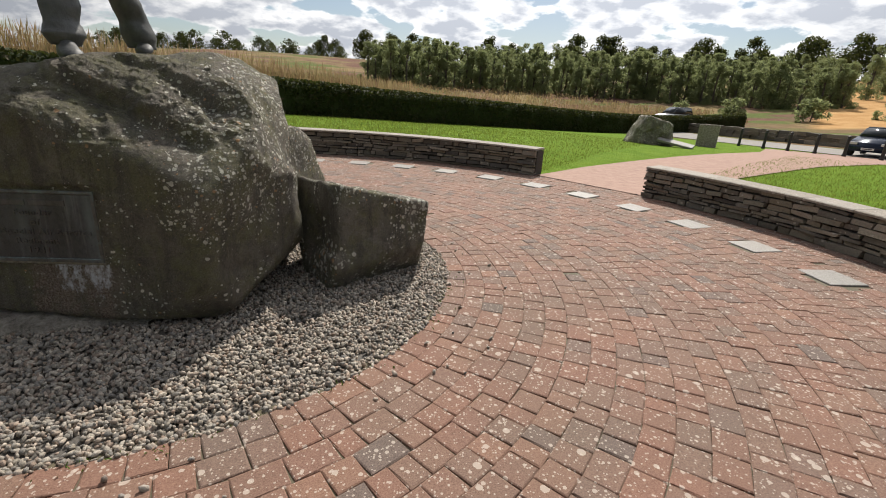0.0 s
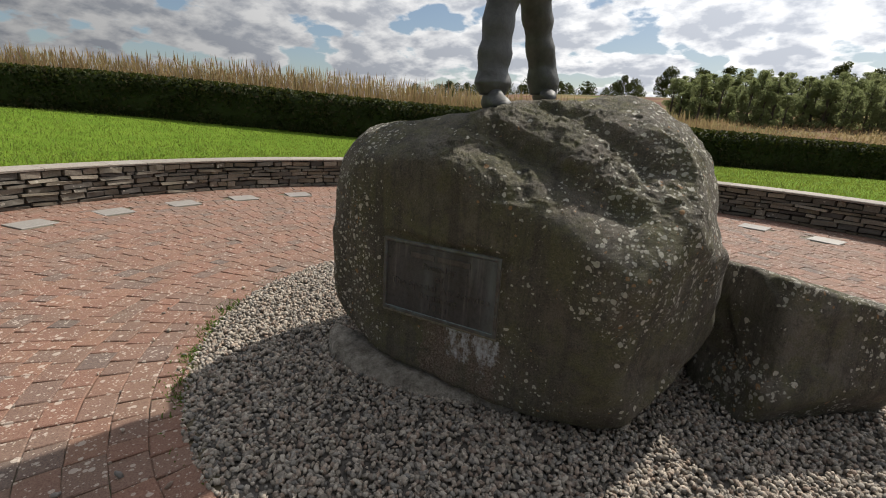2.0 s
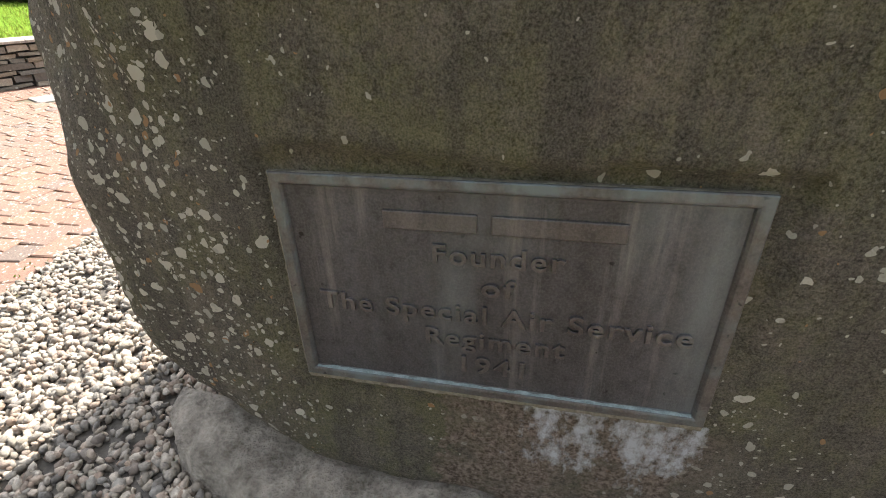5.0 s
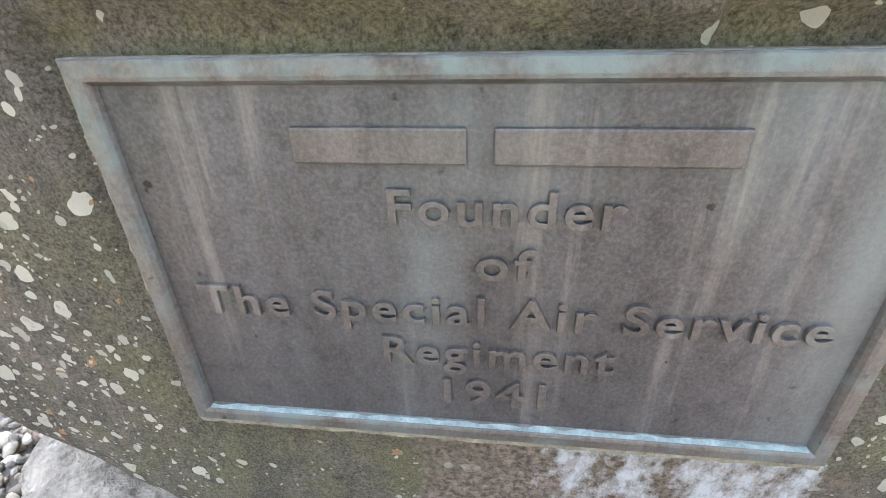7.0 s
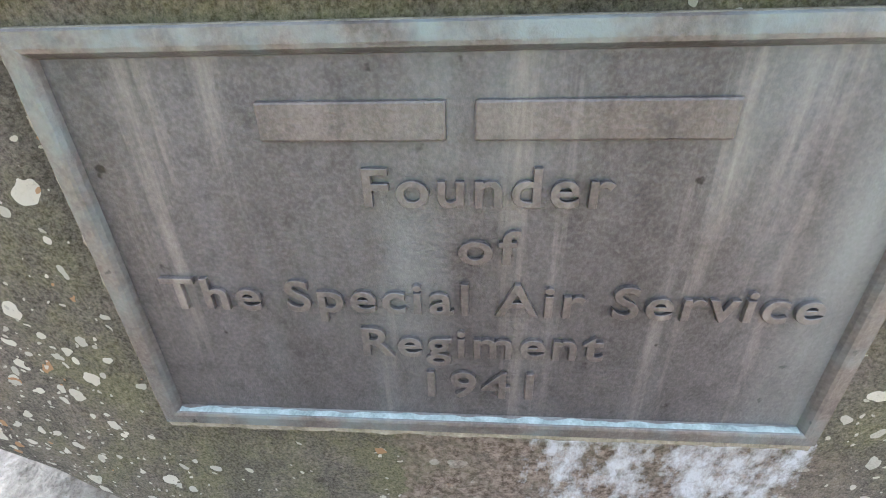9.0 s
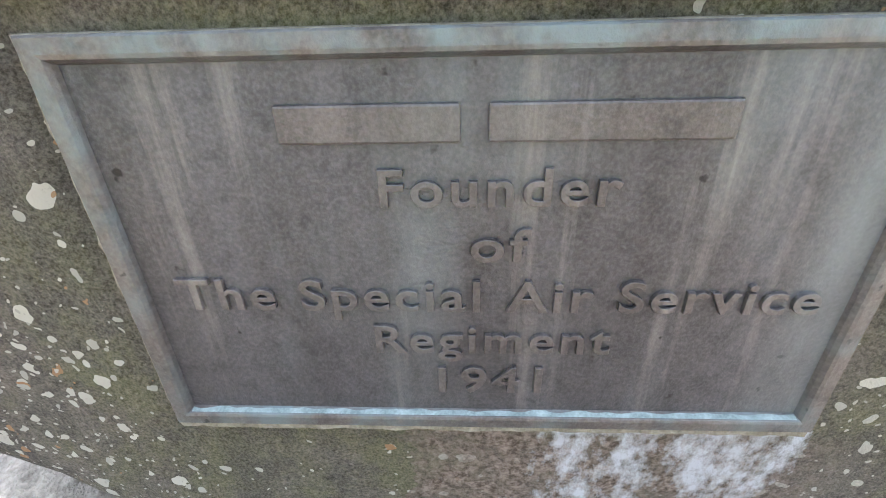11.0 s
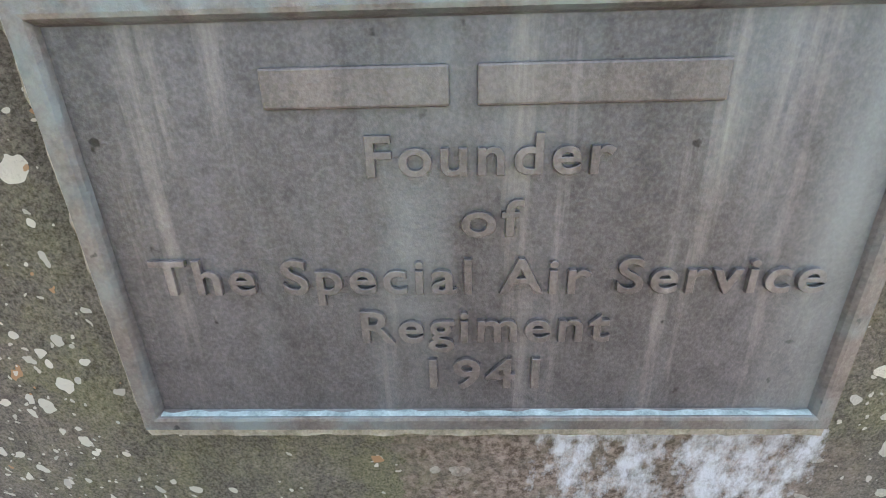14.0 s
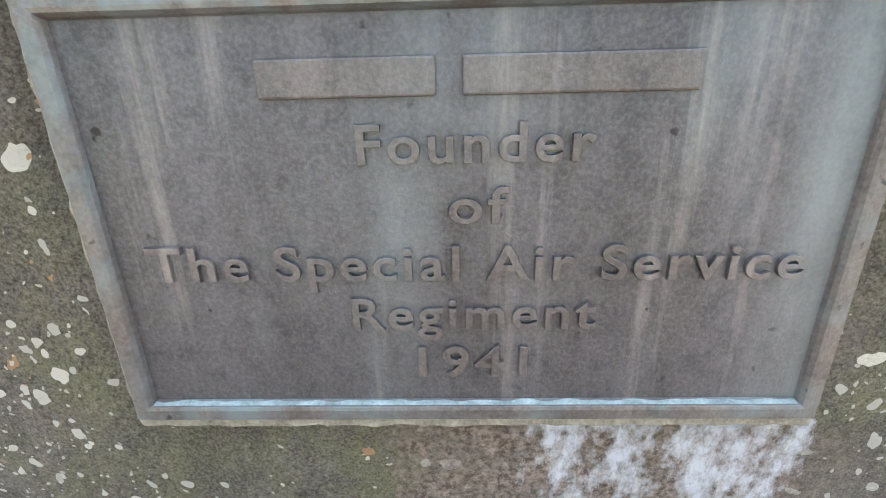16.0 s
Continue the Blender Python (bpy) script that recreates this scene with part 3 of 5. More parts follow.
back = rock_mesh("boulder", [
    ((-0.9, -0.3, 0.2), (0.45, 1.2, 0.5)), ((0.9, -0.3, 0.15), (0.80, 1.2, 0.6)), ((0, -1, 0.1), (0.7, 0.92, 0.5)),
    ((0.3, 0, 0.95), (0.80, 1.3, 1.10)), ((0, 1, 0.2), (0.7, 1.75, 0.5)), ((0, 0, -1), (0.7, 1.3, -0.08)),
], (0.72, 1.35, 0.45), 12, 5, 0.03, 15.0, None, 0.05)
tagged(part("boulder", back, ROCK, smooth=True), "rounded dark rock standing behind the large boulder", "boulder")

side_rock = rock_mesh("boulder", [
    ((-0.9, -0.3, 0.3), (-1.32, -0.2, 0.3)), ((0.9, -0.3, 0.2), (-0.9, -0.2, 0.3)), ((0, -1, 0.3), (-1.1, -0.55, 0.3)),
    ((0, 0, 1), (-1.1, -0.2, 0.62)), ((0, 1, 0.2), (-1.1, 0.3, 0.3)), ((0, 0, -1), (-1.1, -0.2, -0.08)),
], (-1.1, -0.15, 0.28), 10, 5, 0.03, 25.0, None, 0.04)
tagged(part("boulder", side_rock, ROCK, smooth=True), "low dark rock tucked against the large boulder", "boulder")


# rough concrete footing under the plaque's face
bm = bmesh.new()
N = 90
rows = []
for i in range(N + 1):
    u = i / N
    x = -1.10 + 1.52 * u
    out = -1.21 - 0.20 * math.sin(math.pi * min(1, u * 1.15 + 0.02)) ** 0.7 * (1 - 0.75 * smooth01(0.55, 0.95, u)) + 0.05 * noise.noise(Vector((x * 5, 2, 1))) + 0.02 * noise.noise(Vector((x * 17, 2, 1)))
    top = 0.115 * (1 - 0.75 * u) + 0.02
    row = []
    for w in range(7):
        v = w / 6
        y = -1.10 + (out + 1.10) * v
        z = top * (1 - 0.55 * v * v) + 0.020 * noise.noise(Vector((x * 8, y * 8, 4))) + 0.010 * noise.noise(Vector((x * 25, y * 25, 4))) if w < 6 else -0.05
        row.append(bm.verts.new((x, y, z)))
    rows.append(row)
for r, s in zip(rows, rows[1:]):
    for a in range(6):
        bm.faces.new((r[a], s[a], s[a + 1], r[a + 1]))
bmesh.ops.recalc_face_normals(bm, faces=bm.faces)
tagged(part("footing", bm, MORTAR, smooth=True), "rough pale mortar footing along the foot of the boulder", "footing")

# ---- plaque ----
PW, PH, RIMW = 0.793, 0.456, 0.024
plaque = tagged(empty("plaque"), "dark bronze plaque with raised lettering set into the boulder", "plaque")
plaque.matrix_basis = Matrix.Translation((-0.535, -1.259, 0.475)) @ Matrix.Rotation(radians(-3.0), 4, "X") @ Matrix.Rotation(radians(-1.3), 4, "Y")
bm = bmesh.new()
box(bm, 0.004, PW - 0.004, 0.004, 0.06, 0.004, PH - 0.004)
part("panel", bm, PANEL, plaque)


def rim_bar(a, b, inward, w):
    """One side of the border: a flat outer band, a rolled bead and a bevel down to the panel, mitred at both ends."""
    a, b, inward = Vector(a), Vector(b), Vector(inward)
    along = (b - a).normalized()
    prof = [(0.0, 0.05), (0.0, -0.004), (0.002, -0.006), (w * 0.62, -0.0065), (w * 0.78, -0.0055), (w * 0.92, -0.001), (w, 0.0042), (w, 0.05)]
    bm = bmesh.new()
    rows = []
    for end, sign in ((a, 1), (b, -1)):
        rows.append([bm.verts.new(end + inward * d + along * sign * d + Vector((0, y, 0))) for d, y in prof])
    for i in range(len(prof)):
        j = (i + 1) % len(prof)
        bm.faces.new((rows[0][i], rows[0][j], rows[1][j], rows[1][i]))
    bmesh.ops.recalc_face_normals(bm, faces=bm.faces)
    part("rim", bm, RIM, plaque, "raised bronze border with green patina")


rim_bar((0, 0, PH), (PW, 0, PH), (0, 0, -1), RIMW)
rim_bar((PW, 0, 0), (0, 0, 0), (0, 0, 1), RIMW)
rim_bar((0, 0, 0), (0, 0, PH), (1, 0, 0), RIMW)
rim_bar((PW, 0, PH), (PW, 0, 0), (-1, 0, 0), RIMW)
VERDIGRIS = simple("verdigris", (0.09, 0.125, 0.125), (0.27, 0.33, 0.33), 40, 0.75, 0.0, 0.6, 0.003, 260)
bm = bmesh.new()
beads = []
for i in range(121):
    u = RIMW + (PW - 2 * RIMW) * i / 120
    h = 0.0015 + 0.0008 * noise.noise(Vector((u * 40, 1, 0)))
    beads.append([bm.verts.new((u, y, RIMW - 0.003 + z)) for y, z in ((0.003, 0.0), (-0.0045, 0.0), (-0.005, 0.4 * h), (-0.002, h), (0.003, 1.5 * h))])
for p, q in zip(beads, beads[1:]):
    for i in range(4):
        bm.faces.new((p[i], q[i], q[i + 1], p[i + 1]))
bmesh.ops.recalc_face_normals(bm, faces=bm.faces)
part("bead", bm, VERDIGRIS, plaque, "pale verdigris line along the lower border")
# ragged mortar round the plaque's edge
bm = bmesh.new()
loop_pts = [(u, -0.0, 0, -1) for u in np.linspace(0, PW, 60)] + [(PW, v, 1, 0) for v in np.linspace(0, PH, 36)] + [(u, PH, 0, 1) for u in np.linspace(PW, 0, 60)] + [(0, v, -1, 0) for v in np.linspace(PH, 0, 36)]
rows = []
for u, v, du, dv in loop_pts:
    wide = (0.022 if dv < 0 else 0.009 if du < 0 else 0.0015) + (0.006 * noise.noise(Vector((u * 30, v * 30, 2))) + 0.004 * noise.noise(Vector((u * 90, v * 90, 5)))) * (dv < 0 or du < 0)
    rough = 0.002 * noise.noise(Vector((u * 60, v * 60, 9)))
    rows.append([bm.verts.new((u - du * 0.004, 0.0 + rough, v - dv * 0.004)), bm.verts.new((u + du * wide * 0.6, 0.001 + rough, v + dv * wide * 0.6)), bm.verts.new((u + du * wide, 0.016, v + dv * wide)), bm.verts.new((u + du * wide, 0.05, v + dv * wide))])
for p, q in zip(rows, rows[1:] + rows[:1]):
    for k in range(3):
        bm.faces.new((p[k], q[k], q[k + 1], p[k + 1]))
bmesh.ops.recalc_face_normals(bm, faces=bm.faces)
part("mortar_bed", bm, BEDDING, plaque, "ragged pale mortar round the plaque's edge")


def lettering(text, x0, x1, base, size, rise=0.0):
    """One line of raised letters, stretched to its measured length."""
    cu = bpy.data.curves.new("lettering", "FONT")
    cu.body, cu.size, cu.extrude, cu.bevel_depth, cu.space_character, cu.offset = text, size, 0.0035, 0.0008, 1.16, 0.0003
    tmp = bpy.data.objects.new("lettering", cu)
    scene.collection.objects.link(tmp)
    bpy.context.view_layer.update()
    me = bpy.data.meshes.new_from_object(tmp.evaluated_get(bpy.context.evaluated_depsgraph_get()))
    bpy.data.objects.remove(tmp)
    xs = [v.co.x for v in me.vertices]
    k = (x1 - x0) / (max(xs) - min(xs))
    lo = min(xs)
    for v in me.vertices:
        v.co = Vector(((v.co.x - lo) * k + x0, 0.0030 - v.co.z, v.co.y + base + rise * (v.co.x - lo) * k))
    # one part for each letter: pieces that overlap along the line belong together
    bm = bmesh.new()
    bm.from_mesh(me)
    bmesh.ops.remove_doubles(bm, verts=bm.verts, dist=1e-5)
    todo, spans = set(bm.verts), []
    while todo:
        stack, got = [todo.pop()], []
        while stack:
            v = stack.pop()
            got.append(v)
            for ed in v.link_edges:
                o = ed.other_vert(v)
                if o in todo:
                    todo.remove(o)
                    stack.append(o)
        a, b = min(v.co.x for v in got), max(v.co.x for v in got)
        for sp in spans:
            if min(b, sp[1]) - max(a, sp[0]) > 0.4 * min(b - a, sp[1] - sp[0]):
                sp[0], sp[1], sp[2] = min(a, sp[0]), max(b, sp[1]), sp[2] + got
                break
        else:
            spans.append([a, b, got])
    for a, b, got in spans:
        keep = set(got)
        one = bmesh.new()
        made = {v: one.verts.new(v.co) for v in got}
        for f in bm.faces:
            if f.verts[0] in keep:
                one.faces.new([made[v] for v in f.verts])
        part("letter", one, LETTER, plaque)
    bm.free()


lettering("Founder", 0.290, 0.517, 0.3005, 0.0525)
lettering("of", 0.377, 0.437, 0.240, 0.0510)
lettering("The Special Air Service", 0.059, 0.739, 0.1795, 0.0540, -0.006)
lettering("Regiment", 0.270, 0.533, 0.1190, 0.0540)
lettering("1941", 0.340, 0.462, 0.0580, 0.0540)
for x0, x1 in ((0.203, 0.368), (0.392, 0.606)):
    bm = bmesh.new()
    box(bm, x0, x1, -0.0005, 0.006, 0.361, 0.396, 0.0025, 2)
    part("name_bar", bm, LETTER, plaque, "plain raised bronze bar")


# ---- statue ----
def statue():
    bm = bmesh.new()
    X, Y, Z = (1, 0, 0), (0, 1, 0), (0, 0, 1)
    f = Vector((0.42, -0.907, 0))
    s = Vector((0.907, 0.42, 0))

    def leg(pts, seed):
        rings = []
        for i, (x, y, z, w) in enumerate(pts):
            rings.append(((x, y, z), w * 0.86, w * 0.98, X, Y))
        fine = []
        for (c0, a0, b0, _, _), (c1, a1, b1, _, _) in zip(rings, rings[1:]):
            for k in range(8):
                t = k / 8
                c = Vector(c0).lerp(Vector(c1), t)
                fold = 0.006 * math.sin(c.z * 34 + seed) + 0.008 * noise.noise(Vector((seed, 0, c.z * 9)))
                fine.append((c, a0 + (a1 - a0) * t + fold, b0 + (b1 - b0) * t + fold, X, Y))
        loft(bm, fine, 20)

    def shoe(toe, heel, z):
        d = (Vector(toe) - Vector(heel)).normalized()
        n = d.cross(Vector(Z))
        L = (Vector(toe) - Vector(heel)).length
        rings = []
        for u, w, h in ((0.0, 0.02, 0.03), (0.03, 0.045, 0.12), (0.2, 0.052, 0.16), (0.42, 0.054, 0.15), (0.6, 0.058, 0.11), (0.8, 0.060, 0.085), (0.94, 0.046, 0.065), (1.0, 0.015, 0.03)):
            c = Vector(heel) + d * L * u
            rings.append(((c.x, c.y, z + h / 2), w, h / 2, n, Z))
        loft(bm, rings, 16)
        loft(bm, [((c[0], c[1], z + 0.002), w * 1.12, 0.012, n, Z) for c, w, h, _, _ in rings], 12)

    shoe((-0.01, -0.80, 0), (-0.27, -0.54, 0), 1.70)
    shoe((-0.05, 0.06, 0), (-0.30, 0.40, 0), 1.80)
    leg([(-0.205, -0.60, 1.80, 0.098), (-0.215, -0.59, 1.87, 0.128), (-0.225, -0.57, 1.96, 0.118), (-0.24, -0.52, 2.22, 0.112), (-0.245, -0.44, 2.50, 0.135), (-0.25, -0.33, 2.80, 0.16)], 1.0)
    leg([(-0.185, 0.24, 1.85, 0.12), (-0.19, 0.23, 1.93, 0.135), (-0.20, 0.19, 2.05, 0.122), (-0.215, 0.07, 2.32, 0.12), (-0.225, -0.03, 2.55, 0.14), (-0.24, -0.12, 2.80, 0.165)], 4.0)
    # a plain coat, shoulders and head
    loft(bm, [((-0.24, -0.20, 2.64), 0.36, 0.33, s, f), ((-0.24, -0.20, 2.70), 0.42, 0.34, s, f), ((-0.24, -0.18, 3.0), 0.42, 0.26, s, f), ((-0.24, -0.17, 3.35), 0.40, 0.24, s, f),
              ((-0.24, -0.17, 3.6), 0.32, 0.18, s, f), ((-0.24, -0.19, 3.70), 0.10, 0.10, s, f), ((-0.24, -0.22, 3.80), 0.11, 0.12, s, f), ((-0.24, -0.22, 3.95), 0.11, 0.13, s, f), ((-0.24, -0.22, 4.05), 0.04, 0.04, s, f)], 24)
    for v in bm.verts:
        if v.co.z > 1.86:
            q = v.co * 9.0
            v.co += Vector((noise.noise(q), noise.noise(q + Vector((7, 0, 0))), 0)) * 0.012 + Vector((noise.noise(v.co * 24), noise.noise(v.co * 24 + Vector((3, 0, 0))), 0)) * 0.006
    return part("statue", bm, BRONZE, smooth=True)


tagged(statue(), "dark bronze statue in baggy trousers and boots on the boulder", "statue")
# ---- many small pieces ----
def fast_mesh(name, V, F, material, smooth=False):
    """A mesh of triangles from arrays of places and corners."""
    me = bpy.data.meshes.new(name)
    V, F = np.asarray(V, dtype=np.float32), np.asarray(F, dtype=np.int32)
    me.vertices.add(len(V))
    me.vertices.foreach_set("co", V.ravel())
    me.loops.add(F.size)
    me.loops.foreach_set("vertex_index", F.ravel())
    me.polygons.add(len(F))
    me.polygons.foreach_set("loop_start", np.arange(0, F.size, F.shape[1], dtype=np.int32))
    me.update(calc_edges=True)
    me.validate()
    me.materials.append(material)
    if smooth:
        me.polygons.foreach_set("use_smooth", [True] * len(me.polygons))
    return me


def rotations(rng, n):
    q = rng.normal(size=(n, 4))
    q /= np.linalg.norm(q, axis=1, keepdims=True)
    w, x, y, z = q.T
    return np.stack([1 - 2 * (y * y + z * z), 2 * (x * y - z * w), 2 * (x * z + y * w), 2 * (x * y + z * w), 1 - 2 * (x * x + z * z), 2 * (y * z - x * w),
                     2 * (x * z - y * w), 2 * (y * z + x * w), 1 - 2 * (x * x + y * y)], 1).reshape(n, 3, 3)


def cards(rng, P, size, spread=1.0):
    """Small leaf-shaped quads at the places P, each turned at random."""
    n = len(P)
    leaf = np.array([(-0.5, 0, 0), (0, -0.32, 0.06), (0.5, 0, 0), (0, 0.32, 0.06)])
    s = size * rng.uniform(0.6, 1.3, n)
    V = np.einsum("nij,kj->nki", rotations(rng, n), leaf) * s[:, None, None] + np.asarray(P)[:, None, :]
    return V.reshape(-1, 3), np.arange(4 * n).reshape(n, 4)


def blades(rng, P, height, width, lean=0.3, head=False):
    """Upright grass blades: tapered strips of two pieces, and a fuller seed head where wanted."""
    n = len(P)
    P = np.asarray(P)
    h = height * rng.uniform(0.55, 1.2, n)
    a, b = rng.uniform(0, 2 * np.pi, n), rng.uniform(0, 2 * np.pi, n)
    side = np.stack([np.cos(a), np.sin(a), np.zeros(n)], 1) * (width * rng.uniform(0.6, 1.3, n))[:, None]
    tip = np.stack([np.cos(b) * lean * h * rng.uniform(0, 1, n), np.sin(b) * lean * h * rng.uniform(0, 1, n), h], 1)
    mid = tip * np.array([0.35, 0.35, 0.62])
    w = 1.6 if head else 0.7
    V = np.stack([P - side * 0.5, P + side * 0.5, P + mid + side * 0.35, P + mid - side * 0.35, P + tip * 0.85 + side * 0.5 * w, P + tip * 0.85 - side * 0.5 * w, P + tip * 1.08], 1)
    k = np.arange(n)[:, None] * 7
    F = np.concatenate([k + np.array([[0, 1, 2]]), k + np.array([[0, 2, 3]]), k + np.array([[3, 2, 4]]), k + np.array([[3, 4, 5]]), k + np.array([[5, 4, 6]])])
    return V.reshape(-1, 3), F


rng = np.random.default_rng(7)
t0 = (1 + 5 ** 0.5) / 2
ICO_V = np.array([(-1, t0, 0), (1, t0, 0), (-1, -t0, 0), (1, -t0, 0), (0, -1, t0), (0, 1, t0), (0, -1, -t0), (0, 1, -t0), (t0, 0, -1), (t0, 0, 1), (-t0, 0, -1), (-t0, 0, 1)]) / 1.902
ICO_F = np.array([(0, 11, 5), (0, 5, 1), (0, 1, 7), (0, 7, 10), (0, 10, 11), (1, 5, 9), (5, 11, 4), (11, 10, 2), (10, 7, 6), (7, 1, 8), (3, 9, 4), (3, 4, 2), (3, 2, 6), (3, 6, 8), (3, 8, 9), (4, 9, 5), (2, 4, 11), (6, 2, 10), (8, 6, 7), (9, 8, 1)])


def pebbles(P, lo, hi):
    n = len(P)
    base = ICO_V[None] * rng.uniform(0.78, 1.22, (n, 12, 1))
    base = base * np.stack([rng.uniform(0.9, 1.45, n), rng.uniform(0.7, 1.0, n), rng.uniform(0.45, 0.75, n)], 1)[:, None, :]
    flat = rotations(rng, n)
    V = np.einsum("nij,nkj->nki", flat, base) * rng.uniform(lo, hi, n)[:, None, None] + np.asarray(P)[:, None, :]
    F = (np.arange(n)[:, None, None] * 12 + ICO_F[None]).reshape(-1, 3)
    return V.reshape(-1, 3), F


# loose gravel in the ring, two layers deep
n = 52000
r, a = 2.53 * np.sqrt(rng.uniform(0.03, 1, n)), rng.uniform(0, 2 * np.pi, n)
keep = ~((np.abs(r * np.cos(a) - 0.1) < 0.7) & (np.abs(r * np.sin(a) + 0.1) < 0.75)) & ((np.sin(a) < 0.35) | (rng.uniform(0, 1, n) < 0.4))
r, a = r[keep], a[keep]
P = np.stack([r * np.cos(a), r * np.sin(a), rng.uniform(-0.008, 0.016, len(r)) - 0.012 * (r > 2.4)], 1)
m = 60
stray_r, stray_a = rng.uniform(2.53, 3.1, m) ** 1.0, rng.uniform(-2.8, 0.4, m)
P = np.concatenate([P, np.stack([stray_r * np.cos(stray_a), stray_r * np.sin(stray_a), np.full(m, 0.008)], 1)])
V, F = pebbles(P, 0.010, 0.021)
tagged(new("gravel", fast_mesh("gravel", V, F, GRAVEL)), "loose grey and buff gravel stones round the boulder", "gravel", kind="stuff")

# moss and weeds along the gravel's edge
am = np.concatenate([rng.normal(-2.30, 0.05, 160), rng.normal(-2.48, 0.03, 130), rng.normal(-2.62, 0.04, 140), rng.normal(-2.12, 0.05, 90), rng.uniform(-3.0, 0.2, 200)])
rm = 2.50 + np.abs(rng.normal(0, 0.06, len(am)))
V, F = blades(rng, np.stack([rm * np.cos(am), rm * np.sin(am), np.full(len(am), -0.006)], 1), 0.022, 0.010, 1.4)
tagged(new("moss", fast_mesh("moss", V, F, MOSS)), "small green moss tufts at the edge of the gravel", "moss", kind="stuff")


# ---- boundary walls of dry-laid stone ----
def stone_mesh(name, material, seed, half=0.5):
    """A split stone of unit size with broken edges; x along the wall, y into it."""
    rs = random.Random(seed)
    bm = bmesh.new()
    box(bm, -0.5, 0.5, -0.5, 0.5, -0.5, 0.5)
    bmesh.ops.subdivide_edges(bm, edges=[e for e in bm.edges if abs(e.verts[0].co.x - e.verts[1].co.x) > 0.5], cuts=1)
    for v in bm.verts:
        v.co += Vector((rs.uniform(-0.05, 0.05), rs.uniform(-0.10, 0.06) if v.co.y < 0 else 0, rs.uniform(-0.09, 0.07)))
        if v.co.y < 0:
            v.co.x *= 0.95
            v.co.z *= 0.90
    me = bpy.data.meshes.new(name)
    bm.to_mesh(me)
    bm.free()
    me.materials.append(material)
    return me


STONES = [stone_mesh("stone", WALL_STONE, 40 + i) for i in range(9)]


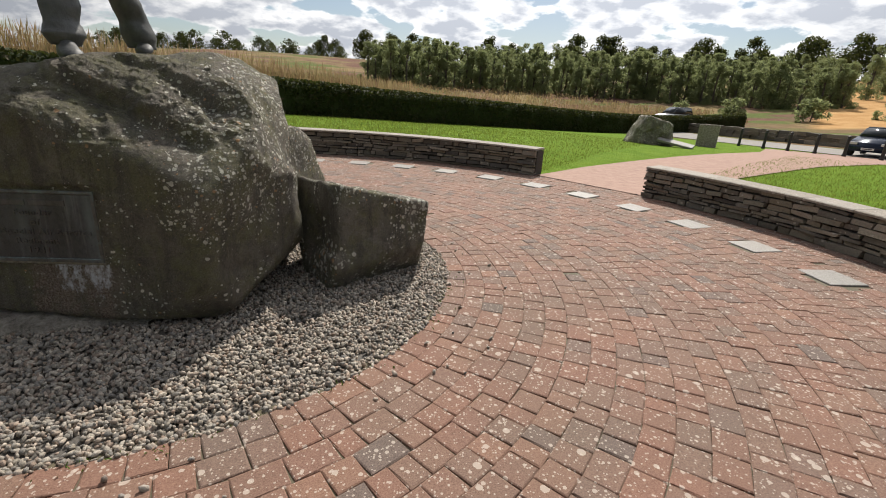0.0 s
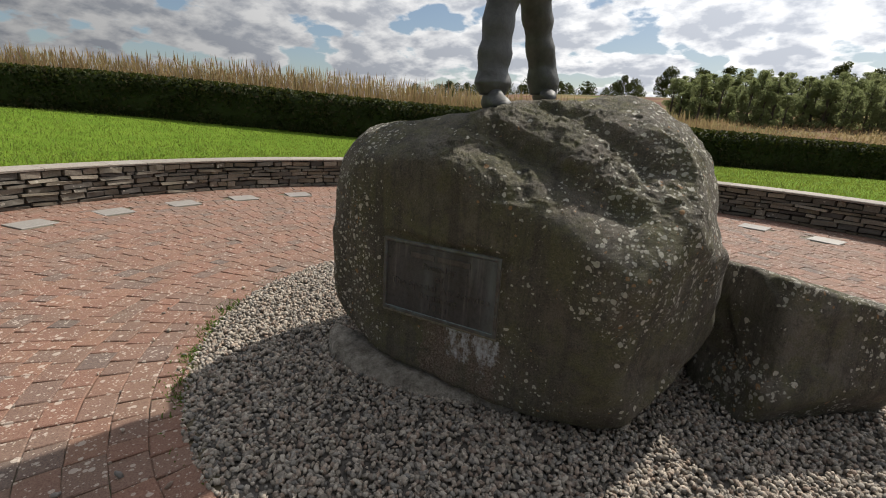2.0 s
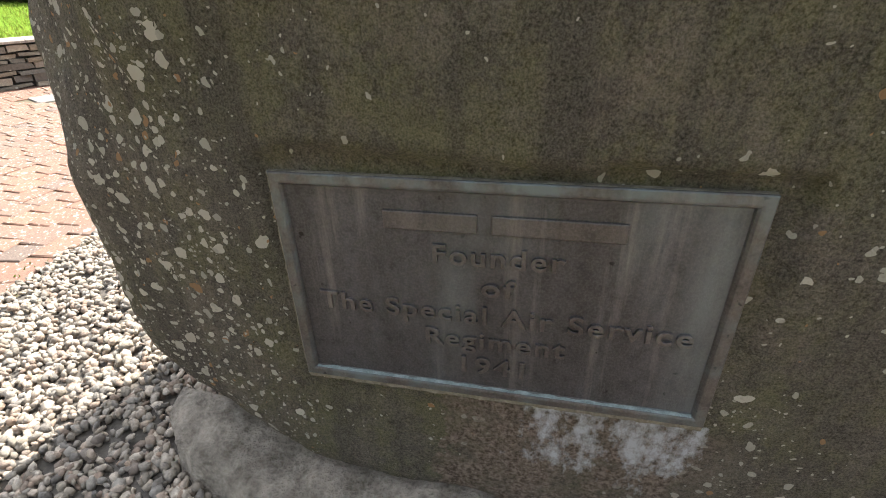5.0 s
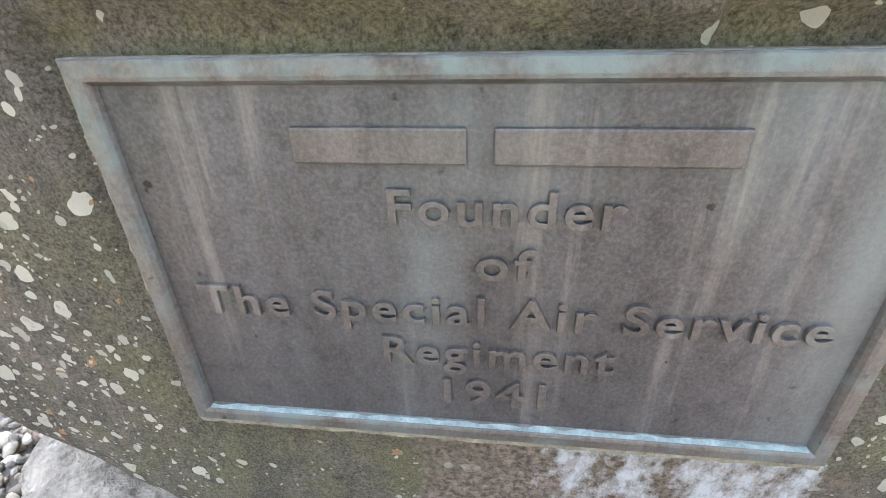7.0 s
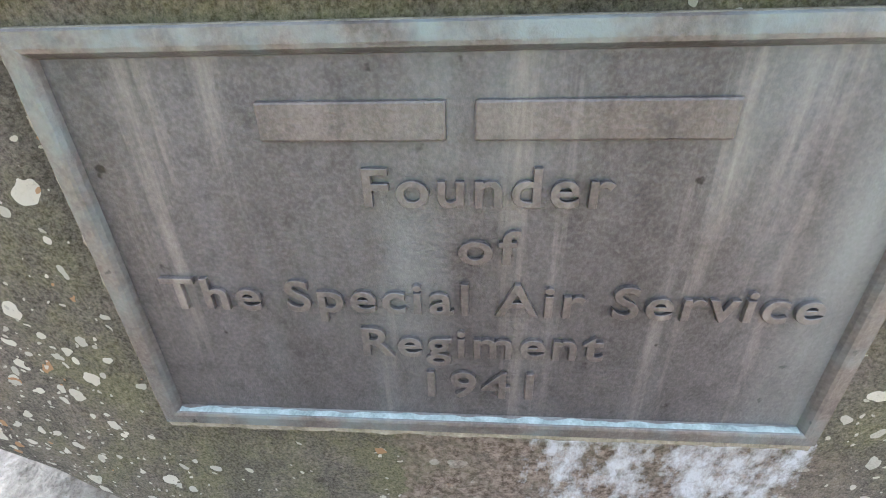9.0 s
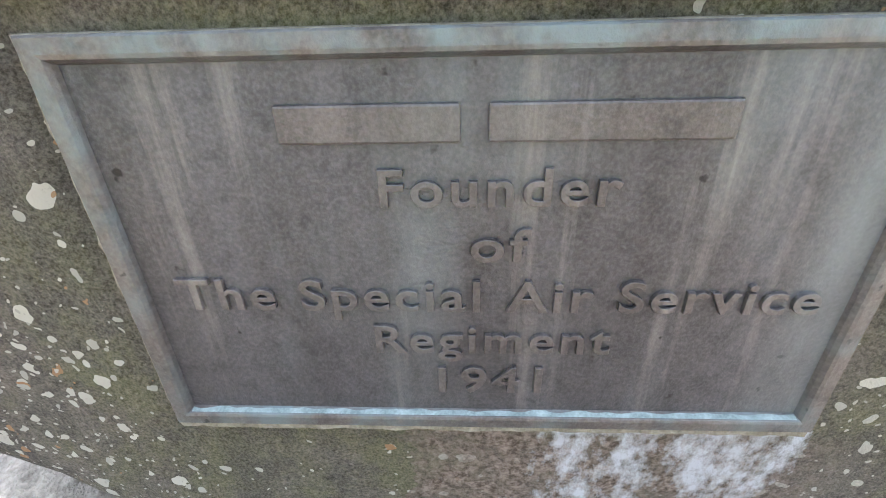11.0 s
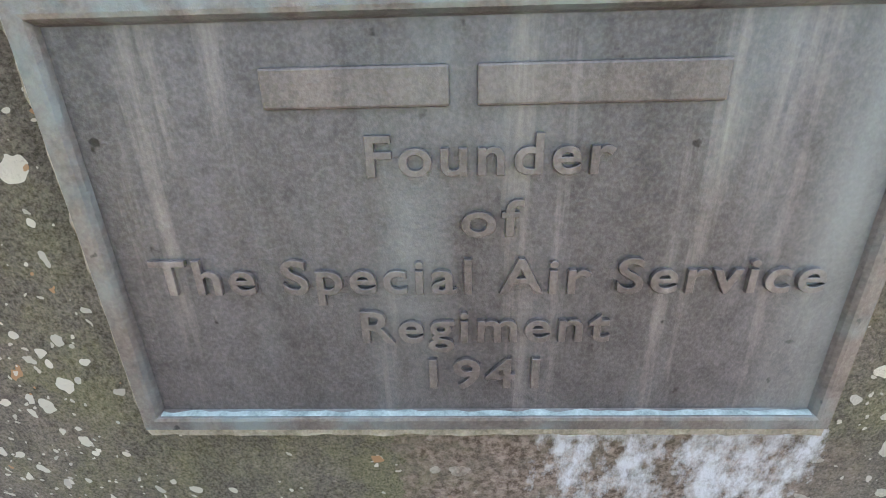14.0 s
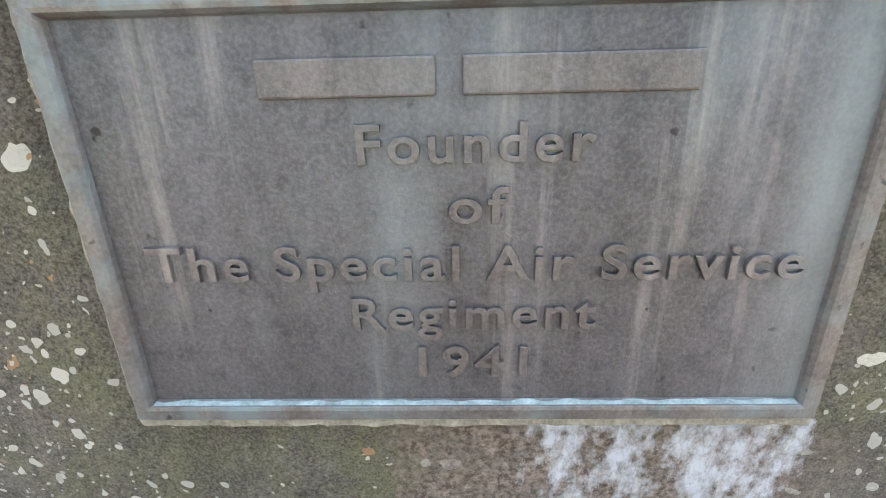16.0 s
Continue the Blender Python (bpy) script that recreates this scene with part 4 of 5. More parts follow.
def build_wall(name, a0, a1, r_in, height, depth, label, near, seed, end=None):
    """A curved wall: a dark core, courses of stones on its face, a coping on top. near: the stretch of angles whose stones are parts."""
    rs = random.Random(seed)
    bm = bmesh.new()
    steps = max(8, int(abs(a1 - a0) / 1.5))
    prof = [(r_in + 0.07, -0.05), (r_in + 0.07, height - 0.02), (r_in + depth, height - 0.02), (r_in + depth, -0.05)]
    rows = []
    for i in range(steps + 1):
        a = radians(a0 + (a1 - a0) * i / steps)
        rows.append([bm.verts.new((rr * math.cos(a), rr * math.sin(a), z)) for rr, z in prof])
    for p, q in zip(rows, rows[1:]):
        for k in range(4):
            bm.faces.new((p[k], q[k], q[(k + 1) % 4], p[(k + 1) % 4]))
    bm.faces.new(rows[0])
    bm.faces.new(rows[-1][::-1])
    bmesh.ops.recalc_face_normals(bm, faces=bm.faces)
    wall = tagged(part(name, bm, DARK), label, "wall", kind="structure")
    count, rest_v, rest_f, nv = 0, [], [], 0
    z = 0.0
    lo, hi = min(a0, a1), max(a0, a1)
    while z < height - 0.03:
        h = min(rs.choice((0.05, 0.06, 0.075, 0.09, 0.11)), height - z)
        a = lo
        while a < hi:
            w = rs.uniform(0.10, 0.48) * (1.0 if h > 0.06 else 1.15)
            da = math.degrees(w / r_in)
            if a + da > hi - 0.4:
                da = hi - a
                w = radians(da) * r_in
            at_end = (end is not None) and abs((a if end == lo else a + da) - end) < 0.01
            c = radians(a + da / 2)
            d = depth - 0.01 if at_end else 0.2
            rr = r_in + d / 2 + rs.uniform(-0.030, 0.030) * (0.4 if at_end else 1.0)
            out = rs.uniform(0, 0.03) if at_end else 0.0
            hh = h * rs.uniform(0.78, 1.04) - 0.006
            wave = 0.022 * noise.noise(Vector((a * 0.16, z * 4.0, seed))) * (1 if 0.03 < z < height - 0.13 else 0)
            m = Matrix.LocRotScale(Vector((rr * math.cos(c), rr * math.sin(c), z + h / 2 + wave)), Euler((rs.uniform(-0.05, 0.05), rs.uniform(-0.07, 0.07), c + math.pi / 2 + rs.uniform(-0.03, 0.03) + math.pi)), Vector((w - 0.014 + out, d, hh)))
            me = rs.choice(STONES)
            if near[0] <= a <= near[1] and count < 300:
                shared("stone", me, wall, m)
                count += 1
            else:
                vs = np.array([m @ v.co for v in me.vertices])
                rest_v.append(vs)
                rest_f += [[nv + i for i in p.vertices] for p in me.polygons]
                nv += len(vs)
            a += da
        z += h
    if rest_v:
        ob = mesh_ob("stonework", np.concatenate(rest_v), rest_f, WALL_STONE_FAR, wall)
        tagged(ob, "dark split stones laid dry in uneven courses", kind="stuff")
    # coping
    a = lo
    while a < hi - 0.2:
        da = math.degrees(rs.uniform(0.55, 0.95) / r_in)
        if a + da > hi - 1.5:
            da = hi - a
        bm = bmesh.new()
        rows = []
        for i in range(5):
            aa = radians(a + 0.03 + (da - 0.06) * i / 4)
            j = rs.uniform(-0.006, 0.006)
            rows.append([bm.verts.new((q * math.cos(aa), q * math.sin(aa), zz)) for q, zz in ((r_in - 0.03 + j, height), (r_in - 0.035 + j, height + 0.028), (r_in - 0.022 + j, height + 0.04), (r_in + depth + 0.02, height + 0.045), (r_in + depth + 0.03, height))])
        for p, q in zip(rows, rows[1:]):
            for k in range(5):
                bm.faces.new((p[k], q[k], q[(k + 1) % 5], p[(k + 1) % 5]))
        bm.faces.new(rows[0])
        bm.faces.new(rows[-1][::-1])
        bmesh.ops.recalc_face_normals(bm, faces=bm.faces)
        part("coping", bm, COPING, wall, "flat pale coping stone")
        a += da
    return wall


build_wall("wall_north", 53.2, 208.0, 7.80, 0.555, 0.42, "low curved dry stone wall with pale flat coping", (160, 192), 3, 53.2)
build_wall("wall_east", -28.0, 35.0, 7.80, 0.535, 0.42, "low curved dry stone wall with ragged open end", (6, 36), 5, 35.0)


# ---- paving ----
def paver_mesh(L, W, seed):
    rs = random.Random(seed)
    bm = bmesh.new()
    ring = []
    for ins, z in ((0.0, -0.03), (0.0, -0.005), (0.007, 0.0)):
        ring.append([bm.verts.new((x * (L / 2 - ins) + rs.uniform(-0.003, 0.003), y * (W / 2 - ins) + rs.uniform(-0.003, 0.003), z)) for x, y in ((-1, -1), (1, -1), (1, 1), (-1, 1))])
    for p, q in zip(ring, ring[1:]):
        for i in range(4):
            bm.faces.new((p[i], p[(i + 1) % 4], q[(i + 1) % 4], q[i]))
    bm.faces.new(ring[2])
    me = bpy.data.meshes.new("paver")
    bm.to_mesh(me)
    bm.free()
    me.materials.append(PAVER)
    return me


PITCH = 0.171
LENGTHS = (0.165, 0.165, 0.21, 0.13, 0.235)
PAVERS = [(L, paver_mesh(L - 0.004, PITCH - 0.004, 90 + i)) for i, L in enumerate(LENGTHS)]
SLAB_ANGLES = [4.0 + 8.93 * i for i in range(10)] + [146.5 + 8.85 * i for i in range(6)] + [84.37 + 8.87 * i for i in range(1, 7)] + [-4.93, -13.9]
slab_at = [(6.752 * math.cos(radians(a)), 6.752 * math.sin(radians(a))) for a in SLAB_ANGLES]
rs = random.Random(11)
near_count, rest_v, rest_f, nv = 0, [], [], 0
for i in range(32):
    rr = 2.515 + PITCH * (i + 0.5)
    a, start = 0.0, rs.uniform(0, 1)
    while a < 2 * math.pi - 0.5 * 0.165 / rr:
        L, me = rs.choice(PAVERS)
        da = L / (rr - 0.02)
        c = a + da / 2 + start
        a += da
        x, y = rr * math.cos(c), rr * math.sin(c)
        deg = math.degrees(math.atan2(y, x))
        if any((x - sx) ** 2 + (y - sy) ** 2 < 0.075 for sx, sy in slab_at):
            continue
        m = Matrix.LocRotScale(Vector((x, y, rs.uniform(-0.005, 0.002))), Euler((rs.uniform(-0.012, 0.012), rs.uniform(-0.012, 0.012), c + math.pi / 2 + rs.uniform(-0.02, 0.02))), None)
        if near_count < 300 and i < 8 and -150 < deg < 5:
            shared("paver", me, pavement, m)
            near_count += 1
        else:
            vs = np.array([m @ v.co for v in me.vertices])
            rest_v.append(vs)
            rest_f += [[nv + k for k in p.vertices] for p in me.polygons]
            nv += len(vs)
tagged(mesh_ob("pavers", np.concatenate(rest_v), rest_f, PAVER_STUFF, pavement), "red and brown clay block pavers with lichen", kind="stuff")
bm = bmesh.new()
box(bm, -0.22, 0.22, -0.22, 0.22, -0.03, 0.004, 0.006)
first = part("slab", bm, SLAB, pavement, "pale square stone slab let into the paving")
slab_me = first.data
for i, (a, (x, y)) in enumerate(zip(SLAB_ANGLES, slab_at)):
    m = pose(x, y, rs.uniform(0.0, 0.003), 0, 0, a)
    if i == 0:
        first.matrix_basis = m
    else:
        shared("slab", slab_me, pavement, m)["label"] = "pale square stone slab let into the paving"

# ---- path to the road, the road ----
def strip(name, left, right, material, lift, n=10):
    bm = bmesh.new()
    rows = []
    for (l0, l1), (r0, r1) in zip(zip(left, left[1:]), zip(right, right[1:])):
        for k in range(n):
            t = k / n
            p, q = Vector(l0).lerp(Vector(l1), t), Vector(r0).lerp(Vector(r1), t)
            row = []
            for w in range(9):
                v = p.lerp(q, w / 8)
                row.append(bm.verts.new((v.x, v.y, ground_z(v.x, v.y) + lift)))
            rows.append(row)
    for p, q in zip(rows, rows[1:]):
        for k in range(8):
            bm.faces.new((p[k], p[k + 1], q[k + 1], q[k]))
    bmesh.ops.recalc_face_normals(bm, faces=bm.faces)
    for f in bm.faces:
        if f.normal.z < 0:
            f.normal_flip()
    return part(name, bm, material, smooth=True)


tagged(strip("path", [(4.75, 6.3), (6.3, 7.9), (10, 10.9), (14, 14.3), (18, 17.6), (21.5, 22)], [(6.4, 4.55), (8.3, 6.0), (10.6, 7.7), (16, 11.6), (21, 14.6), (27, 17)], PATHM, 0.012), "pink block-paved path leading to the road", "path", kind="structure")
tagged(strip("road", [(16, 46), (20, 30), (22.8, 22), (24.5, 18), (28, 8), (34, -12)], [(23, 46), (26, 32), (29, 24), (31, 19), (35, 9), (41, -11)], ROAD, 0.03), "pale worn tarmac road beyond the bollards", "road", kind="structure")

# bollards along the road
def bollard():
    root = empty("bollard")
    bm = bmesh.new()
    Xa, Ya = (1, 0, 0), (0, 1, 0)
    loft(bm, [((0, 0, z), w, w, Xa, Ya) for z, w in ((-0.05, 0.095), (0.10, 0.095), (0.14, 0.075), (0.78, 0.07), (0.82, 0.085), (0.86, 0.085), (0.90, 0.06))], 12)
    part("post", bm, BLACK, root)
    bm = bmesh.new()
    bmesh.ops.create_uvsphere(bm, u_segments=12, v_segments=8, radius=0.085)
    for v in bm.verts:
        v.co.z = v.co.z * 0.8 + 0.95
    part("cap", bm, BLACK, root, smooth=True)
    return tagged(root, "black cast bollard with a rounded cap beside the path", "bollard", group="bollards by the road")


first_bollard = bollard()
for i, (x, y) in enumerate(((20.7, 23.3), (21.2, 21.9), (21.7, 20.7), (22.4, 19.7), (23.1, 18.7), (24.0, 17.6))):
    m = pose(x, y, ground_z(x, y))
    if i == 0:
        first_bollard.matrix_basis = m
    else:
        copy_thing(first_bollard, m)

# memorial stones on the lawn
mx, my = 12.9, 18.0
mz = ground_z(mx, my)
bm = rock_mesh("boulder", [((-0.6, -0.8, 0.1), (mx - 0.5, my - 0.5, mz + 0.5)), ((0.8, -0.5, 0.2), (mx + 0.75, my - 0.3, mz + 0.5)), ((-0.8, 0.1, 0.4), (mx - 0.95, my, mz + 0.6)),
                           ((0.3, 0, 0.9), (mx, my, mz + 1.12)), ((0, 1, 0.1), (mx, my + 0.9, mz + 0.5)), ((1, 0.1, 0.1), (mx + 1.0, my, mz + 0.4)), ((0, 0, -1), (mx, my, mz - 0.1))],
               (mx, my, mz + 0.5), 14, 5, 0.04, 33.0, None, 0.06)
tagged(part("boulder", bm, ROCK_B, smooth=True), "brown boulder standing on the far lawn", "boulder")
sx, sy = 16.3, 19.3
bm = bmesh.new()
box(bm, -0.46, 0.46, -0.14, 0.14, -0.1, 1.08, 0.03, 2)
for v in bm.verts:
    v.co += Vector((0.02 * noise.noise(v.co * 5), 0.02 * noise.noise(v.co * 4), 0.03 * noise.noise(v.co * 3 + Vector((5, 0, 0)))))
stele = tagged(part("standing_stone", bm, MORTAR), "upright grey memorial stone on the lawn", "memorial stone")
stele.matrix_basis = pose(sx, sy, ground_z(sx, sy), 0, 0, -35)
lx, ly = 13.3, 16.6
bm = bmesh.new()
box(bm, -0.75, 0.75, -0.32, 0.32, -0.05, 0.05, 0.015, 2)
lie = tagged(part("memorial_tablet", bm, SLAB), "pale stone tablet lying tilted on the lawn", "memorial tablet")
lie.matrix_basis = pose(lx, ly, ground_z(lx, ly) + 0.17, 8, 9, -38)

# ---- hedge ----
HD, HN = Vector((0.786, 0.618, 0)), Vector((-0.618, 0.786, 0))
H0 = Vector((0, 18.7, 0))


def hedge():
    """A clipped hedge: a dark core with shoots and leaves standing out of every side."""
    V0, F0 = [], []
    steps, prof = 150, [(-0.5, 0.0), (-0.58, 0.45), (-0.55, 1.05), (-0.45, 1.29), (0.0, 1.34), (0.45, 1.29), (0.55, 0.7), (0.5, 0.0)]
    lo, hi = -42.0, 46.0
    for i in range(steps + 1):
        s = lo + (hi - lo) * i / steps
        c = H0 + HD * s
        z = ground_z(c.x, c.y) - 0.05
        for o, h in prof:
            o2 = o + 0.07 * noise.noise(Vector((s * 0.8, o * 3, h * 2)))
            h2 = h + 0.05 * noise.noise(Vector((s * 0.6, o, 7))) * (h > 0)
            V0.append(c + HN * o2 + Vector((0, 0, z + h2)))
    k = len(prof)
    for i in range(steps):
        for j in range(k - 1):
            F0.append((i * k + j, (i + 1) * k + j, (i + 1) * k + j + 1, i * k + j + 1))
    n = 60000
    s, u = rng.uniform(lo, hi, n), rng.uniform(0, 1, n)
    P = np.empty((n, 3))
    for i in range(n):
        c = H0 + HD * s[i]
        if u[i] < 0.68:
            h = rng.uniform(0.0, 1.33)
            o = -0.58 + 0.10 * (h > 1.16) + rng.uniform(-0.07, 0.06)
        else:
            h, o = 1.34 + rng.uniform(-0.06, 0.06), rng.uniform(-0.5, 0.5)
        o += 0.09 * noise.noise(Vector((s[i] * 0.8, h, 2)))
        q = c + HN * o
        P[i] = (q.x, q.y, ground_z(c.x, c.y) + h)
    V, F = cards(rng, P, 0.14)
    V = np.concatenate([V, np.array([tuple(v) for v in V0])])
    F = np.concatenate([F, np.array(F0) + 4 * n])
    return new("hedge", fast_mesh("hedge", V, F, LEAF_H))


tagged(hedge(), "long clipped dark green hedge along the lawn", "hedge", kind="stuff")


# ---- rough grass behind the hedge and on the field ----
def grass_points(n, s0, s1, o0, o1, sink=0.0):
    s, o = rng.uniform(s0, s1, n), o0 + (o1 - o0) * rng.uniform(0, 1, n) ** 1.5
    P = []
    for a, b in zip(s, o):
        q = H0 + HD * a + HN * b
        P.append((q.x, q.y, ground_z(q.x, q.y) - sink))
    return np.array(P)


parts_v, parts_f, nv = [], [], 0
for P, h, w, lean, head in ((grass_points(20000, -44, 14, 0.9, 4.0), 0.85, 0.026, 0.3, False), (grass_points(6000, -44, 12, 1.0, 4.5), 1.05, 0.024, 0.25, True),
                            (grass_points(16000, -6, 52, 1.0, 22.0), 0.55, 0.05, 0.5, False), (grass_points(9000, 0, 60, 8.0, 60.0), 0.6, 0.12, 0.5, True)):
    V, F = blades(rng, P, h, w, lean, head)
    parts_v.append(V)
    parts_f.append(F + nv)
    nv += len(V)
tagged(new("meadow_grass", fast_mesh("meadow_grass", np.concatenate(parts_v), np.concatenate(parts_f), STRAW)), "tall dry straw-coloured meadow grass behind the hedge", "meadow grass", kind="stuff")


# ---- blades on the mown lawn ----
n = 110000
r, a = 8.3 + 17 * rng.uniform(0, 1, n) ** 1.3, np.radians(rng.uniform(8, 205, n))
x, y = r * np.cos(a), r * np.sin(a)
ok = (0.786 * y - 0.618 * x < 14.3)
t = x * 0.64 + y * 0.77
across = x * 0.77 - y * 0.64
ok &= ~((np.degrees(a) > 30) & (np.degrees(a) < 54) & (across > -1.0 - 0.05 * t) & (across < 2.4 + 0.12 * np.maximum(t - 12, 0)))
P = np.array([(p, q, ground_z(p, q) - 0.012) for p, q in zip(x[ok], y[ok])])
V, F = blades(rng, P, 0.055, 0.016, 0.9)
tagged(new("lawn_grass", fast_mesh("lawn_grass", V, F, BLADE)), "short bright green mown grass blades", "grass", kind="stuff")


# ---- trees ----
def tree(name, seed, height, width, base, leaf, n, material, cone):
    """A tapered trunk with limbs, and a crown of many small leaf clumps with gaps."""
    rs, rg = random.Random(seed), np.random.default_rng(seed)
    root = empty(name)
    bm = bmesh.new()
    Xa, Ya = Vector((1, 0, 0)), Vector((0, 1, 0))
    w = height * 0.022
    loft(bm, [((0, 0, -0.3), w * 1.3, w * 1.3, Xa, Ya), ((0.02 * height, 0, height * 0.35), w, w, Xa, Ya), ((0, 0.02 * height, height * 0.7), w * 0.5, w * 0.5, Xa, Ya), ((0, 0, height * 0.93), w * 0.15, w * 0.15, Xa, Ya)], 7)
    clumps = []
    for i in range(22 if cone else 30):
        t = rs.uniform(base, 0.97)
        a = rs.uniform(0, 2 * math.pi)
        reach = width * (0.5 * (1.05 - t) + 0.12 if cone else 0.5 * math.sin(math.pi * min(0.97, (t - base) / (1 - base) * 0.8 + 0.2))) * rs.uniform(0.55, 1.1)
        tip = Vector((reach * math.cos(a), reach * math.sin(a), height * t))
        root_pt = Vector((0, 0, height * max(0.12, t - 0.18)))
        loft(bm, [(root_pt, w * 0.4, w * 0.4, Xa, Ya), (tip, w * 0.08, w * 0.08, Xa, Ya)], 5)
        clumps.append((tip, (0.10 if cone else 0.14) * width * rs.uniform(0.7, 1.5) + 0.05 * height))
    clumps.append((Vector((0, 0, height * 0.96)), 0.05 * height))
    part("trunk", bm, BARK, root)
    P = []
    per = n // len(clumps)
    for c, rad in clumps:
        d = rg.normal(size=(per, 3))
        d /= np.linalg.norm(d, axis=1, keepdims=True)
        P.append(np.array(c) + d * rad * rg.uniform(0.3, 1.0, (per, 1)) ** 0.5 * np.array([1, 1, 0.8]))
    V, F = cards(rg, np.concatenate(P), leaf)
    ob = new("crown", fast_mesh("crown", V, F, material))
    ob.parent = root
    return root


def grove(kinds, places, label, category, group, lo=0.8, hi=1.2):
    used = set()
    for i, (x, y) in enumerate(places):
        k = kinds[i % len(kinds)]
        s = rs.uniform(lo, hi)
        m = Matrix.LocRotScale(Vector((x, y, ground_z(x, y) - 0.2)), Euler((0, 0, rs.uniform(0, 6.28))), None)
        if k not in used:
            used.add(k)
            ob = tagged(k, label, category, group)
            ob.matrix_basis = m @ Matrix.Diagonal((s, s, s * rs.uniform(0.9, 1.1), 1))
        else:
            k2 = copy_thing(k, m)
            k2.scale = (s, s, s * rs.uniform(0.9, 1.1))


def polar_places(n, a0, a1, r0, r1):
    out = []
    for i in range(n):
        a = radians(a0 + (a1 - a0) * (i + rs.uniform(-0.5, 0.5)) / n)
        r = rs.uniform(r0, r1)
        out.append((r * math.cos(a), r * math.sin(a)))
    return out


young = [tree("tree", 200 + i, 7.6, 3.4, 0.02, 0.21, 5600, LEAF_A, True) for i in range(5)]
grove(young, polar_places(95, 46, 97, 86, 94) + polar_places(140, 43, 96, 95, 135), "young green deciduous tree in a plantation across the field", "tree", "plantation trees", 0.6, 1.0)
old = [tree("tree", 300 + i, 15.0, 13.0, 0.10, 0.8, 4200, LEAF_B, False) for i in range(4)]
grove(old, polar_places(26, 28, 76, 150, 180) + polar_places(9, 78, 104, 175, 200) + polar_places(9, 22, 42, 120, 140), "tall dark mature tree on the skyline", "tree", "skyline trees", 0.42, 0.78)
far = [tree("tree", 400 + i, 9.0, 9.0, 0.12, 0.8, 1200, LEAF_B, False) for i in range(2)]
grove(far, polar_places(26, 100, 128, 300, 360), "small dark tree on the far horizon", "tree", "horizon trees", 0.7, 1.2)
bush = [tree("bush", 500 + i, 3.0, 3.6, 0.05, 0.35, 1100, LEAF_A, True) for i in range(2)]
grove(bush, [(48, 52), (54, 46), (42, 58), (58, 52), (36, 60)], "low green bush in the rough field", "bush", "field bushes", 0.7, 1.1)


# ---- low field wall beyond the road, vehicles ----
bm = bmesh.new()
rw = random.Random(21)
for i in range(70):
    t = i / 69
    x, y = 24 + 20 * t, 42 - 42 * t
    for c in range(3):
        w, h = rw.uniform(0.55, 0.95), 0.27
        z = ground_z(x, y) + c * h
        res = bmesh.ops.create_cube(bm, size=1.0)
        m = Matrix.LocRotScale(Vector((x + rw.uniform(-0.1, 0.1), y, z + h / 2)), Euler((0, 0, -1.12 + rw.uniform(-0.1, 0.1))), Vector((w, 0.5, h * rw.uniform(0.85, 1.1))))
        for v in res["verts"]:
            v.co = m @ (v.co + Vector((rw.uniform(-0.07, 0.07), rw.uniform(-0.07, 0.07), rw.uniform(-0.07, 0.07))))
tagged(part("field_wall", bm, WALL_STONE_FAR), "low dark field wall along the far side of the road", "wall", kind="stuff")

PAINT_B = simple("blue_paint", (0.010, 0.016, 0.035), (0.014, 0.022, 0.045), 3, 0.25, 0.3, 0.0)
PAINT_W = simple("white_paint", (0.70, 0.70, 0.70), (0.78, 0.78, 0.78), 3, 0.35, 0.0, 0.0)
GLASS = simple("dark_window", (0.02, 0.024, 0.028), (0.03, 0.034, 0.038), 3, 0.08, 0.0, 0.0)
TYRE = simple("tyre_rubber", (0.012, 0.012, 0.012), (0.02, 0.02, 0.02), 9, 0.85)
ALLOY = simple("alloy", (0.45, 0.45, 0.46), (0.55, 0.55, 0.56), 9, 0.35, 0.8, 0.0)
LAMP = simple("lamp_lens", (0.6, 0.6, 0.6), (0.7, 0.7, 0.7), 9, 0.1, 0.0, 0.0)


